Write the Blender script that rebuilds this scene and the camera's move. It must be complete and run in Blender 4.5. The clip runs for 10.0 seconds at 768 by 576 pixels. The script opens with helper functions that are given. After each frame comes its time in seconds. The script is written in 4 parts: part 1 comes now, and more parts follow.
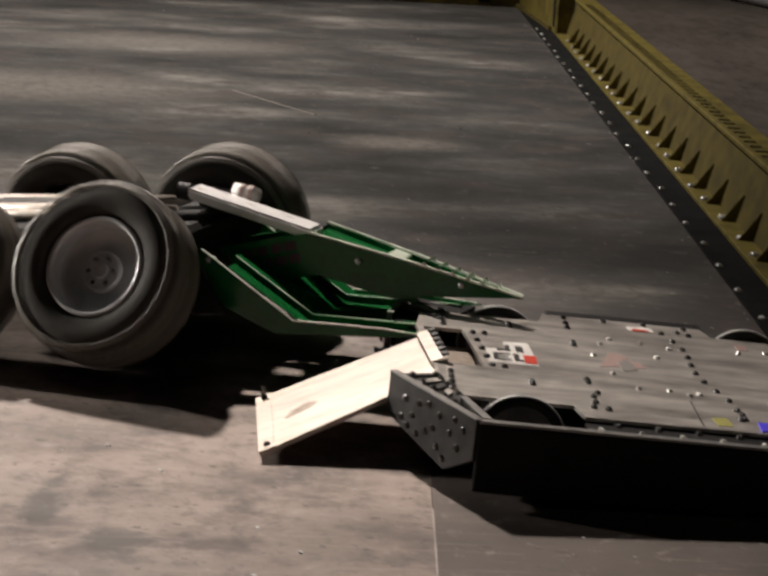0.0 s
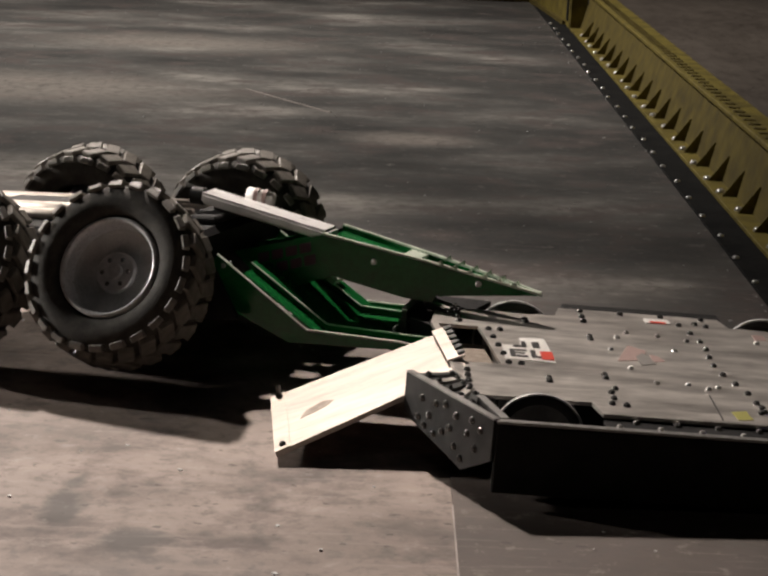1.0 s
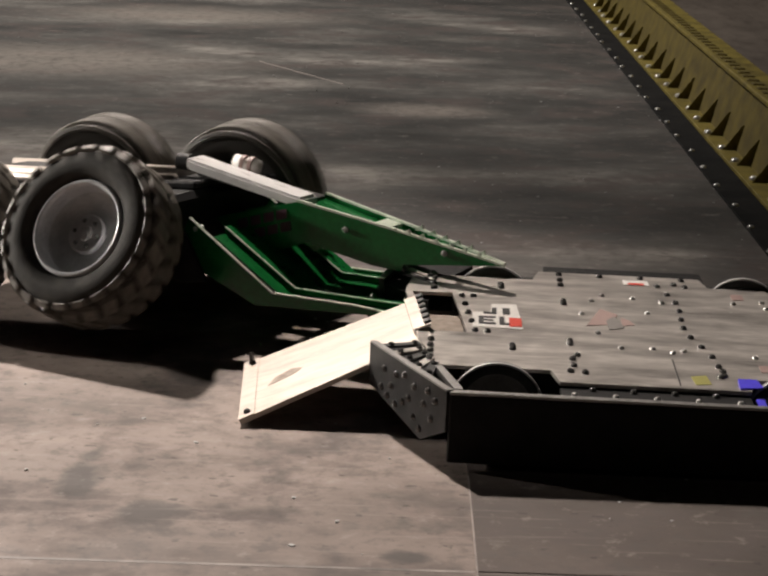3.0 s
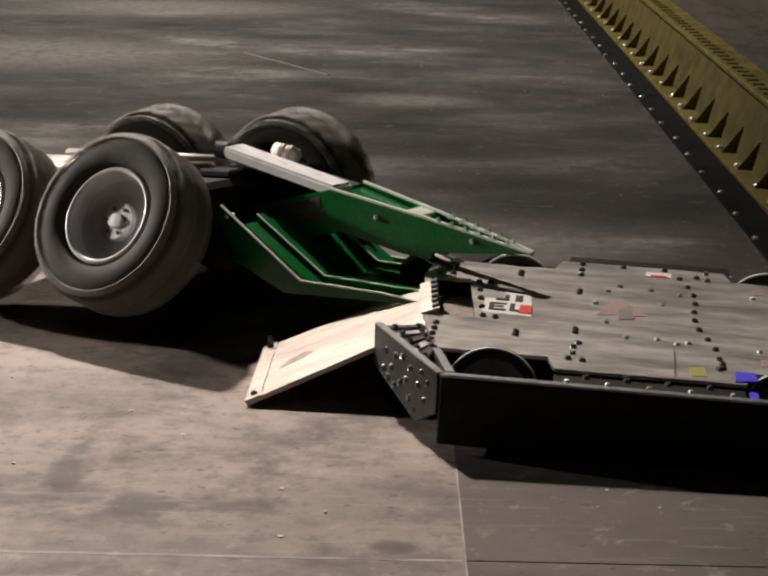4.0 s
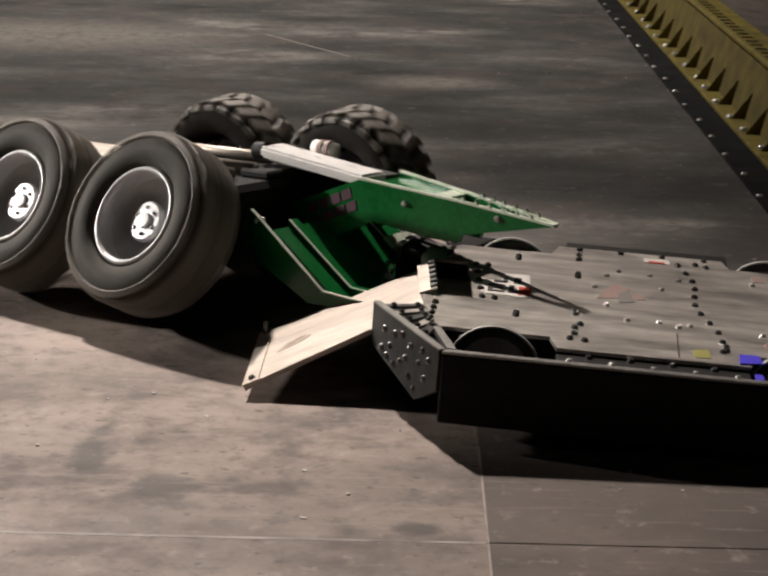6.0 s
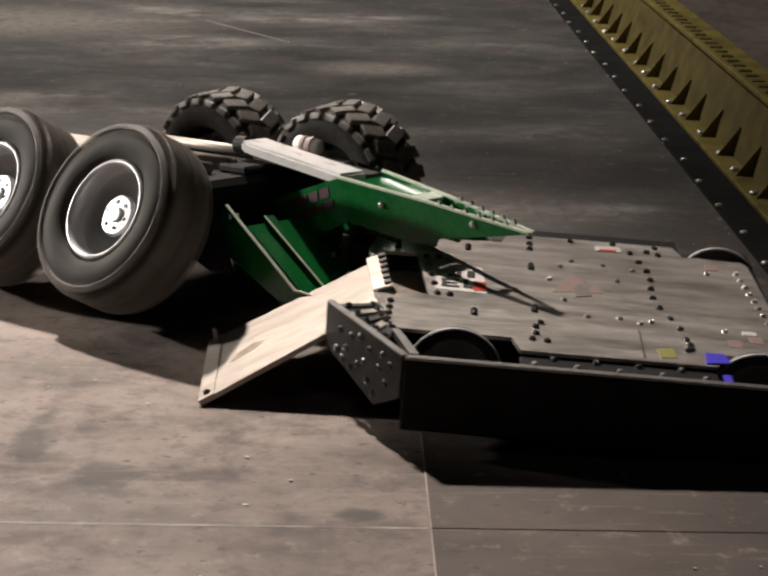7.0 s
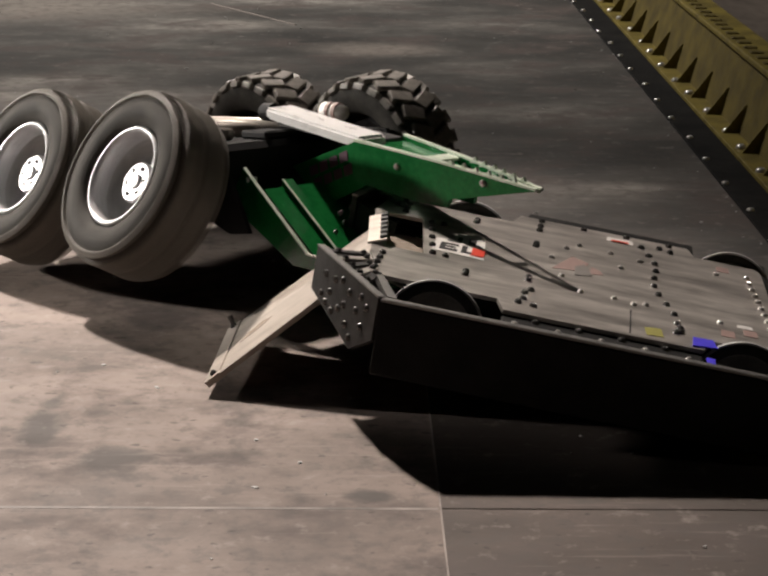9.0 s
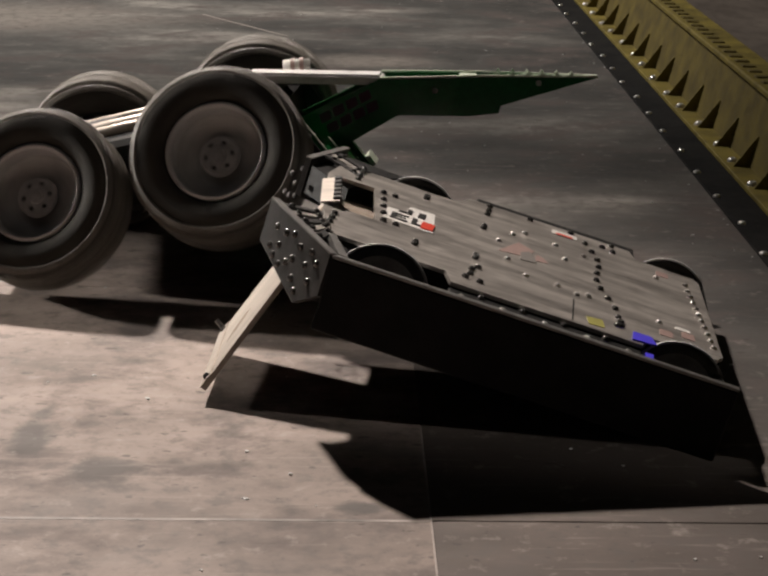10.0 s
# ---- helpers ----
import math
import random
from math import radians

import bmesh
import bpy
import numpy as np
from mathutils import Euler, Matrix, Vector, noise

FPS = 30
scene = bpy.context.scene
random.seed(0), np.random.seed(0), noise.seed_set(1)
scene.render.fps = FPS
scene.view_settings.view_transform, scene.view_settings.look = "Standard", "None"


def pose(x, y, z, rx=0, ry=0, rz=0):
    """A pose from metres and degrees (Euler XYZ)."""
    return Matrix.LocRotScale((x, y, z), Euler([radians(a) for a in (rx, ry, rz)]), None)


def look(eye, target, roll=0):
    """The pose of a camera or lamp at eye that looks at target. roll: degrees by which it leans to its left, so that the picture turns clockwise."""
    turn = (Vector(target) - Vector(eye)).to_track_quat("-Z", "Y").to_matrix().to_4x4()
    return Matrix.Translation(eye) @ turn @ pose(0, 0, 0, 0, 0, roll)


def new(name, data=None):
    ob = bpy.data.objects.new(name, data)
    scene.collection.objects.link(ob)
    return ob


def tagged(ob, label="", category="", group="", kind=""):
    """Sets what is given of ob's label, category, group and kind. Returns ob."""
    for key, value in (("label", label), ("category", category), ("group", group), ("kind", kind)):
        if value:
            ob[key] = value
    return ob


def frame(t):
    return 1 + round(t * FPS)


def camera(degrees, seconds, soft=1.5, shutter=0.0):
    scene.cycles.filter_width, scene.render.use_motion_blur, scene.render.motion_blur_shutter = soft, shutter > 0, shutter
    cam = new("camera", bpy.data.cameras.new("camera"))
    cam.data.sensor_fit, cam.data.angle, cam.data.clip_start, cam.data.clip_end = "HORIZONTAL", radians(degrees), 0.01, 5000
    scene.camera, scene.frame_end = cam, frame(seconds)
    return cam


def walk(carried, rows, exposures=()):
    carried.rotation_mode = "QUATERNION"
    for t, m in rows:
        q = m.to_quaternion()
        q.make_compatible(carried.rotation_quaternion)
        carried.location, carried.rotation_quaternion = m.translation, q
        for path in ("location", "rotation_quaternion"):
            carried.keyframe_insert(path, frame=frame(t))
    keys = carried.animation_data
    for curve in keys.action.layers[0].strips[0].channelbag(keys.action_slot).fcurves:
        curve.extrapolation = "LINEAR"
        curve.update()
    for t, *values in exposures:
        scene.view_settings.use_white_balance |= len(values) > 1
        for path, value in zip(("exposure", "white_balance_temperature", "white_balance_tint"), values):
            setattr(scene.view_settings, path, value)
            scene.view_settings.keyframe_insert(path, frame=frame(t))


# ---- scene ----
# seconds, pitch down, yaw, roll of the hand-held camera, which stays at one spot
CAM_ROWS = ((0, 13.59, -0.75, 3.07),
            (0.3, 12.96, 0.02, 2.74),
            (0.5, 13.09, -0.04, 2.92),
            (1, 13.71, -0.23, 2.22),
            (1.5, 14.14, -0.19, 1.93),
            (2, 14.19, -0.06, 1.72),
            (2.5, 14.49, 0.18, 1.64),
            (2.7, 14.55, 0.28, 1.85),
            (3.8, 14.75, -0.20, 1.19),
            (4, 14.87, -0.25, 1.32),
            (4.5, 14.72, 0.15, 1.32),
            (5, 15.16, 0.38, 1.33),
            (5.5, 15.18, 1.22, 1.20),
            (5.7, 15.23, 1.11, 1.15),
            (6.8, 15.90, -1.45, 1.37),
            (7, 15.80, -1.39, 1.38),
            (7.5, 15.37, -1.63, 1.50),
            (8, 15.69, -1.58, 1.72),
            (8.5, 16.17, -1.08, 1.03),
            (9, 16.37, -1.17, 0.72),
            (9.5, 16.17, -1.42, 1.12),
            (10, 16.01, -1.44, 1.02))
cam = camera(22.94, 10.0, soft=2.5, shutter=0.5)
walk(cam, [(t, pose(0, 0, 0.478, 90 - p, 0, yw) @ pose(0, 0, 0, 0, 0, rl)) for t, p, yw, rl in CAM_ROWS],
     exposures=((0, 0.0), (5, 0.0), (8.5, 0.06), (10, 0.2)))

# ---- light: one hard arena floodlight high behind the robots, added fills, dim hall around ----
world = bpy.data.worlds.new("hall_dark")
scene.world = world
world.use_nodes = True
world.node_tree.nodes["Background"].inputs[0].default_value = (0.95, 0.95, 1.0, 1)
world.node_tree.nodes["Background"].inputs[1].default_value = 0.06
scene.view_settings.exposure = 0.0


def spot(name, eye, target, power, degrees, blend, radius, colour):
    data = bpy.data.lights.new(name, "SPOT")
    data.energy, data.spot_size, data.spot_blend = power, radians(degrees), blend
    data.shadow_soft_size, data.color = radius, colour
    ob = new(name, data)
    ob.matrix_world = look(eye, target)
    return ob


spot("flood_light", (-2.0, 5.9, 5.3), (-0.45, 1.43, 0.0), 3150, 17.8, 1.0, 0.15, (1.0, 0.875, 0.79))
# added lamp without a known source, brightens the barrier and far floor
spot("side_light", (-3.2, 4.9, 4.6), (-0.1, 3.9, 0.0), 1270, 42, 1.0, 0.3, (1.0, 0.93, 0.86))
spot("left_light", (-3.95, 2.9, 1.15), (-0.33, 1.68, 0.11), 900, 6.5, 0.7, 0.12, (1.0, 0.93, 0.86))
# added dim fill high over the arena, only lifts the shadows
fill = bpy.data.lights.new("house_light", "AREA")
fill.shape, fill.size, fill.energy, fill.color = "DISK", 3.0, 3.5, (1.0, 0.93, 0.86)
new("house_light", fill).matrix_world = look((-0.9, 0.2, 6.3), (-0.3, 1.8, 0))


# ---- materials ----
def node_mat(name):
    m = bpy.data.materials.new(name)
    m.use_nodes = True
    nt = m.node_tree
    return m, nt, nt.nodes["Principled BSDF"]


def ramp(nt, fac, stops):
    r = nt.nodes.new("ShaderNodeValToRGB")
    while len(r.color_ramp.elements) < len(stops):
        r.color_ramp.elements.new(0.5)
    for e, (p, c) in zip(r.color_ramp.elements, stops):
        e.position, e.color = p, (*c, 1) if len(c) == 3 else c
    nt.links.new(fac, r.inputs[0])
    return r.outputs[0]


def coords(nt, scale=(1, 1, 1), turn=0.0, shift=(0, 0, 0)):
    tc, mp = nt.nodes.new("ShaderNodeTexCoord"), nt.nodes.new("ShaderNodeMapping")
    mp.inputs["Scale"].default_value = scale
    mp.inputs["Rotation"].default_value = (0, 0, turn)
    mp.inputs["Location"].default_value = shift
    nt.links.new(tc.outputs["Object"], mp.inputs[0])
    return mp.outputs[0]


def grain(nt, vec, scale, detail=4.0, rough=0.55):
    n = nt.nodes.new("ShaderNodeTexNoise")
    n.inputs["Scale"].default_value, n.inputs["Detail"].default_value, n.inputs["Roughness"].default_value = scale, detail, rough
    nt.links.new(vec, n.inputs["Vector"])
    return n.outputs["Fac"]


def blend(nt, fac, a, b, mode="MIX"):
    x = nt.nodes.new("ShaderNodeMix")
    x.data_type, x.blend_type = "RGBA", mode
    for val, sock in ((fac, x.inputs["Factor"]), (a, x.inputs["A"]), (b, x.inputs["B"])):
        if isinstance(val, (int, float)):
            sock.default_value = val
        elif isinstance(val, tuple):
            sock.default_value = (*val, 1)
        else:
            nt.links.new(val, sock)
    return x.outputs["Result"]


def bump(nt, bsdf, height, strength, dist):
    b = nt.nodes.new("ShaderNodeBump")
    b.inputs["Strength"].default_value, b.inputs["Distance"].default_value = strength, dist
    nt.links.new(height, b.inputs["Height"])
    nt.links.new(b.outputs[0], bsdf.inputs["Normal"])


def worn(name, colour, colour2, rough=0.5, metal=0.0, scale=60.0, stretch=(1, 1, 1), contrast=(0.35, 0.65), relief=0.15, dist=0.001, spec=0.5):
    """Two-scale variation between two colours, fine relief and uneven gloss."""
    m, nt, b = node_mat(name)
    v = coords(nt, stretch)
    big, fine = grain(nt, v, scale, 3.0), grain(nt, v, scale * 7, 5.0, 0.65)
    c = ramp(nt, big, [(contrast[0], colour), (contrast[1], colour2)])
    c = blend(nt, 0.35, c, ramp(nt, fine, [(0.3, tuple(x * 0.6 for x in colour)), (0.75, tuple(min(1, x * 1.25) for x in colour2))]))
    nt.links.new(c, b.inputs["Base Color"])
    nt.links.new(ramp(nt, fine, [(0.3, (rough * 0.8,) * 3), (0.7, (min(1, rough * 1.25),) * 3)]), b.inputs["Roughness"])
    b.inputs["Metallic"].default_value = metal
    b.inputs["Specular IOR Level"].default_value = spec
    bump(nt, b, fine, relief, dist)
    return m


def plain(name, colour, rough=0.5, metal=0.0):
    m, nt, b = node_mat(name)
    v = coords(nt)
    f = grain(nt, v, 220, 3)
    nt.links.new(blend(nt, f, tuple(x * 0.75 for x in colour), tuple(min(1, x * 1.2) for x in colour)), b.inputs["Base Color"])
    b.inputs["Roughness"].default_value, b.inputs["Metallic"].default_value = rough, metal
    return m


# bands of light on the far floor, painted as pale patches
LIGHT_BANDS = ((-0.6, 3.4, 0.34, 0.2), (-0.45, 4.15, 0.3, 0.16), (0.05, 2.95, 0.1, 0.06))
STAINS = ((-0.216, 1.275, 0.02, 0.06), (-0.157, 1.2, 0.03, 0.035), (0.022, 1.145, 0.022, 0.014), (-0.33, 1.22, 0.045, 0.02))


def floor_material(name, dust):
    """Steel arena floor, dark paint scrubbed through to dusty grey, smears, stains, fine grit, painted light falloff
    and bands; dust: how pale its worn part is.
    """
    m, nt, b = node_mat(name)
    v = coords(nt)
    streak = grain(nt, coords(nt, (0.9, 1.6, 1), 0.06), 2.4, 8.0, 0.58)
    patch = grain(nt, coords(nt, (1, 1.5, 1), 0.3), 3.4, 7.0, 0.62)
    smear = grain(nt, coords(nt, (1, 1.25, 1), -0.25), 7.5, 8.0, 0.64)
    speck = grain(nt, v, 150.0, 5.0, 0.7)
    fine = grain(nt, v, 48.0, 6.0, 0.7)
    dark = ramp(nt, streak, [(0.32, (0.05, 0.049, 0.047)), (0.48, (0.1, 0.097, 0.091)), (0.6, (0.21, 0.197, 0.18)), (0.7, (0.46, 0.425, 0.385))])
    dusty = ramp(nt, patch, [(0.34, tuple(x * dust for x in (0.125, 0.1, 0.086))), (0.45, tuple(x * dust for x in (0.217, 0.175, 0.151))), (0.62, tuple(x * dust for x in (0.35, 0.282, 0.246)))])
    # worn grey fades far and right: the lamp pool's falloff painted into the colour
    sep = nt.nodes.new("ShaderNodeSeparateXYZ")
    nt.links.new(v, sep.inputs[0])
    wob = nt.nodes.new("ShaderNodeMath")
    wob.operation = "MULTIPLY_ADD"
    wob.inputs[1].default_value = 0.9
    nt.links.new(patch, wob.inputs[0])
    lean = nt.nodes.new("ShaderNodeMath")
    lean.operation = "MULTIPLY_ADD"
    lean.inputs[1].default_value = 1.1
    nt.links.new(sep.outputs["X"], lean.inputs[0])
    nt.links.new(sep.outputs["Y"], lean.inputs[2])
    nt.links.new(lean.outputs[0], wob.inputs[2])
    rise = nt.nodes.new("ShaderNodeMapRange")
    rise.interpolation_type = "SMOOTHSTEP"
    rise.inputs[1].default_value, rise.inputs[2].default_value = 2.5, 1.9
    nt.links.new(wob.outputs[0], rise.inputs[0])
    c = blend(nt, rise.outputs[0], dark, dusty)
    # weaker light towards the barrier, painted in as a darker strip
    right_wob = nt.nodes.new("ShaderNodeMath")
    right_wob.operation = "MULTIPLY_ADD"
    right_wob.inputs[1].default_value = 0.5
    nt.links.new(patch, right_wob.inputs[0])
    nt.links.new(sep.outputs["X"], right_wob.inputs[2])
    right_dim = nt.nodes.new("ShaderNodeMapRange")
    right_dim.interpolation_type = "SMOOTHSTEP"
    right_dim.inputs[1].default_value, right_dim.inputs[2].default_value, right_dim.inputs[4].default_value = 0.42, 0.68, 0.75
    nt.links.new(right_wob.outputs[0], right_dim.inputs[0])
    c = blend(nt, right_dim.outputs[0], c, (0.052, 0.05, 0.048))
    c = blend(nt, ramp(nt, smear, [(0.5, (0, 0, 0)), (0.62, (0.85, 0.85, 0.85))]), c, (0.12, 0.098, 0.09))
    # old dark stains with ragged outlines
    for sx, sy, wx, wy in STAINS:
        mp = coords(nt, (1 / wx, 1 / wy, 0), 0.0, (-sx / wx, -sy / wy, 0))
        ln = nt.nodes.new("ShaderNodeVectorMath")
        ln.operation = "LENGTH"
        nt.links.new(mp, ln.inputs[0])
        rag = nt.nodes.new("ShaderNodeMath")
        rag.operation = "MULTIPLY_ADD"
        rag.inputs[1].default_value = 2.4
        nt.links.new(grain(nt, v, 22.0, 6.0, 0.62), rag.inputs[0])
        nt.links.new(ln.outputs["Value"], rag.inputs[2])
        st = nt.nodes.new("ShaderNodeMapRange")
        st.interpolation_type = "SMOOTHSTEP"
        st.inputs[1].default_value, st.inputs[2].default_value, st.inputs[4].default_value = 2.3, 1.6, 0.9
        nt.links.new(rag.outputs[0], st.inputs[0])
        c = blend(nt, st.outputs[0], c, (0.075, 0.066, 0.06))
    # blend the painted bands of light over the paint
    for sx, sy, wx, wy in LIGHT_BANDS:
        ln = nt.nodes.new("ShaderNodeVectorMath")
        ln.operation = "LENGTH"
        nt.links.new(coords(nt, (1 / wx, 1 / wy, 0), 0.0, (-sx / wx, -sy / wy, 0)), ln.inputs[0])
        rag = nt.nodes.new("ShaderNodeMath")
        rag.operation = "MULTIPLY_ADD"
        rag.inputs[1].default_value = 2.2
        nt.links.new(streak, rag.inputs[0])
        nt.links.new(ln.outputs["Value"], rag.inputs[2])
        st = nt.nodes.new("ShaderNodeMapRange")
        st.interpolation_type = "SMOOTHSTEP"
        st.inputs[1].default_value, st.inputs[2].default_value, st.inputs[4].default_value = 2.5, 1.3, 0.55
        nt.links.new(rag.outputs[0], st.inputs[0])
        c = blend(nt, st.outputs[0], c, (0.42, 0.37, 0.325))
    c = blend(nt, ramp(nt, fine, [(0.36, (0.6, 0.6, 0.6)), (0.5, (0, 0, 0))]), c, (0.1, 0.088, 0.08))
    c = blend(nt, ramp(nt, fine, [(0.57, (0, 0, 0)), (0.74, (0.42, 0.42, 0.42))]), c, (0.5, 0.45, 0.41))
    c = blend(nt, ramp(nt, speck, [(0.62, (0, 0, 0)), (0.7, (0.55, 0.55, 0.55))]), c, (0.08, 0.068, 0.06))
    pit = grain(nt, coords(nt, (1, 1.7, 1), 0.5), 64.0, 3.0, 0.5)
    c = blend(nt, ramp(nt, pit, [(0.66, (0, 0, 0)), (0.7, (0.7, 0.7, 0.7))]), c, (0.06, 0.05, 0.045))
    scratch = grain(nt, coords(nt, (3.0, 46.0, 1), 0.18), 3.0, 4.0, 0.6)
    c = blend(nt, ramp(nt, scratch, [(0.6, (0, 0, 0)), (0.68, (0.14, 0.14, 0.14))]), c, (0.55, 0.48, 0.43))
    nt.links.new(c, b.inputs["Base Color"])
    nt.links.new(ramp(nt, smear, [(0.3, (0.48,) * 3), (0.7, (0.75,) * 3)]), b.inputs["Roughness"])
    b.inputs["Specular IOR Level"].default_value = 0.3
    bump(nt, b, fine, 0.2, 0.0012)
    return m


M_FLOOR = floor_material("scuffed_floor_paint", 1.0)
# right plates: a darker tone of their own plus painted-in light falloff
M_FLOOR_B = floor_material("dimmed_floor_plate", 0.4)
M_SUB = worn("black_subfloor", (0.01, 0.01, 0.01), (0.02, 0.02, 0.02), 0.9, scale=8)
M_EDGE = worn("black_rubber_edging", (0.012, 0.012, 0.0125), (0.026, 0.025, 0.024), 0.9, scale=18, relief=0.3, spec=0.08)
M_YELLOW = worn("scuffed_yellow_paint", (0.075, 0.055, 0.01), (0.24, 0.186, 0.032), 0.6, scale=22, contrast=(0.3, 0.6), relief=0.2, dist=0.002)
M_YELLOW_DK = worn("grimy_yellow_paint", (0.05, 0.036, 0.008), (0.17, 0.128, 0.022), 0.65, scale=26, contrast=(0.3, 0.7))
M_LEDGE = worn("brown_dusty_ledge", (0.05, 0.037, 0.027), (0.1, 0.08, 0.063), 0.8, scale=7, stretch=(1, 0.4, 1))
M_WALL = worn("dark_hall_wall", (0.03, 0.03, 0.032), (0.05, 0.048, 0.046), 0.85, scale=1.5)
M_PLATE = worn("brushed_aluminium_plate", (0.15, 0.14, 0.128), (0.7, 0.655, 0.605), 0.38, 0.6, scale=15, stretch=(0.55, 2.8, 1), contrast=(0.3, 0.64), relief=0.1, dist=0.0006)
M_FLAP = worn("scuffed_bright_aluminium", (0.34, 0.303, 0.266), (0.58, 0.52, 0.458), 0.46, 0.45, scale=22, stretch=(0.5, 3, 1), contrast=(0.25, 0.62), relief=0.1, dist=0.0006)
M_STEEL = worn("bare_steel_edge", (0.32, 0.31, 0.3), (0.5, 0.49, 0.47), 0.38, 0.85, scale=60, relief=0.1, dist=0.0004)
M_BLACK = worn("black_anodised_side", (0.011, 0.011, 0.0115), (0.022, 0.0215, 0.021), 0.55, 0.0, scale=40, relief=0.1, dist=0.0005, spec=0.15)
M_GUNMETAL = worn("dark_steel_corner", (0.022, 0.022, 0.021), (0.055, 0.053, 0.051), 0.5, 0.2, scale=60, relief=0.1, dist=0.0005, spec=0.3)
M_BOLT = plain("black_oxide_screw", (0.15, 0.145, 0.14), 0.2, 0.55)
M_BOLT_LT = plain("zinc_screw", (0.66, 0.64, 0.61), 0.32, 0.7)
M_TYRE = worn("dusty_black_rubber", (0.03, 0.028, 0.025), (0.08, 0.074, 0.064), 0.72, scale=90, contrast=(0.35, 0.75), relief=0.35, dist=0.001, spec=0.2)
M_LUG = worn("scuffed_lug_rubber", (0.1, 0.092, 0.08), (0.25, 0.23, 0.2), 0.45, scale=120, contrast=(0.3, 0.7), relief=0.3, dist=0.0008)
M_RUBBER = worn("thin_black_rubber", (0.04, 0.04, 0.038), (0.09, 0.086, 0.08), 0.6, scale=80)
M_RIM = worn("satin_grey_rim", (0.52, 0.52, 0.53), (0.7, 0.7, 0.71), 0.3, 0.2, scale=70, relief=0.05, dist=0.0003)
M_RIM_IN = worn("dull_rim_dish", (0.4, 0.4, 0.4), (0.56, 0.56, 0.55), 0.5, 0.1, scale=60)
M_HUB = worn("machined_hub", (0.45, 0.45, 0.46), (0.66, 0.66, 0.67), 0.34, 0.35, scale=160, relief=0.1, dist=0.0004)
M_GREEN = worn("glossy_green_enamel", (0.004, 0.09, 0.02), (0.01, 0.16, 0.036), 0.22, scale=24, contrast=(0.2, 0.8), relief=0.015, dist=0.0003)
M_GREEN_EDGE = worn("worn_green_edge", (0.5, 0.62, 0.45), (0.8, 0.86, 0.74), 0.35, 0.1, scale=90)
M_WHITE = worn("pale_aluminium_tube", (0.9, 0.88, 0.86), (0.97, 0.96, 0.94), 0.3, 0.0, scale=14, stretch=(0.3, 1, 1), relief=0.03, dist=0.0003)
M_DECAL_DK = plain("dark_purple_decal", (0.075, 0.022, 0.045), 0.5)
M_STICKER = plain("white_vinyl", (0.82, 0.8, 0.76), 0.45)
M_INK = plain("black_ink", (0.015, 0.015, 0.015), 0.5)
M_RED = plain("red_vinyl", (0.72, 0.06, 0.03), 0.45)
M_REDFADE = plain("faded_red_print", (0.36, 0.25, 0.225), 0.5)
M_GREYFADE = plain("faded_dark_print", (0.22, 0.205, 0.19), 0.5)
M_YPATCH = plain("yellow_marker", (0.32, 0.3, 0.07), 0.6)
M_BLUE = plain("blue_tape", (0.08, 0.06, 0.75), 0.45)
M_CHIP = plain("bright_metal_chip", (0.9, 0.89, 0.86), 0.25, 0.3)
M_SCRAPE = plain("pale_scrape", (0.4, 0.35, 0.32), 0.6)
# pale broken colour for the light caught by plate edges
M_SEAM_GLINT = worn("seam_glint_paint", (0.14, 0.122, 0.11), (0.42, 0.365, 0.33), 0.5, scale=13, contrast=(0.42, 0.6))
M_SMUDGE = worn("brown_smudge", (0.2, 0.15, 0.11), (0.36, 0.3, 0.24), 0.6, scale=120)
M_GREYPIPE = worn("grey_painted_pipe", (0.3, 0.3, 0.31), (0.42, 0.42, 0.42), 0.5, scale=30)


JAW_HINGE = (0.0244, -0.0143)
FORK_PIVOT = (0.06, 0.0)


# ---- mesh helpers ----
def link_mesh(name, bm, material, parent=None, label="", smooth=False):
    me = bpy.data.meshes.new(name)
    bmesh.ops.recalc_face_normals(bm, faces=bm.faces)
    bm.to_mesh(me)
    bm.free()
    me.materials.append(material)
    if smooth:
        for p in me.polygons:
            p.use_smooth = True
    ob = new(name, me)
    ob.parent = parent
    if label:
        ob["label"] = label
    return ob


def part(name, bm, material, parent, label="", smooth=False):
    return link_mesh(name, bm, material, parent, label, smooth)


def shared(name, me, parent, m):
    """One more piece on a mesh that its like already has."""
    ob = new(name, me)
    ob.parent = parent
    ob.matrix_basis = m
    return ob


def box(bm, x0, x1, y0, y1, z0, z1, bevel=0.0):
    r = bmesh.ops.create_cube(bm, size=1.0, matrix=Matrix.LocRotScale(((x0 + x1) / 2, (y0 + y1) / 2, (z0 + z1) / 2), None, (x1 - x0, y1 - y0, z1 - z0)))
    if bevel:
        edges = list({e for v in r["verts"] for e in v.link_edges})
        bmesh.ops.bevel(bm, geom=edges, offset=bevel, segments=1, affect="EDGES")
    return bm


def boxed(*args, **kw):
    return box(bmesh.new(), *args, **kw)


def slab(bm, outline, lift):
    """Extrudes a polygon (list of 3D points) by the vector lift, bevelling nothing."""
    low = [bm.verts.new(p) for p in outline]
    high = [bm.verts.new(Vector(p) + Vector(lift)) for p in outline]
    bm.faces.new(low[::-1])
    bm.faces.new(high)
    n = len(low)
    for i in range(n):
        bm.faces.new((low[i], low[(i + 1) % n], high[(i + 1) % n], high[i]))
    return bm


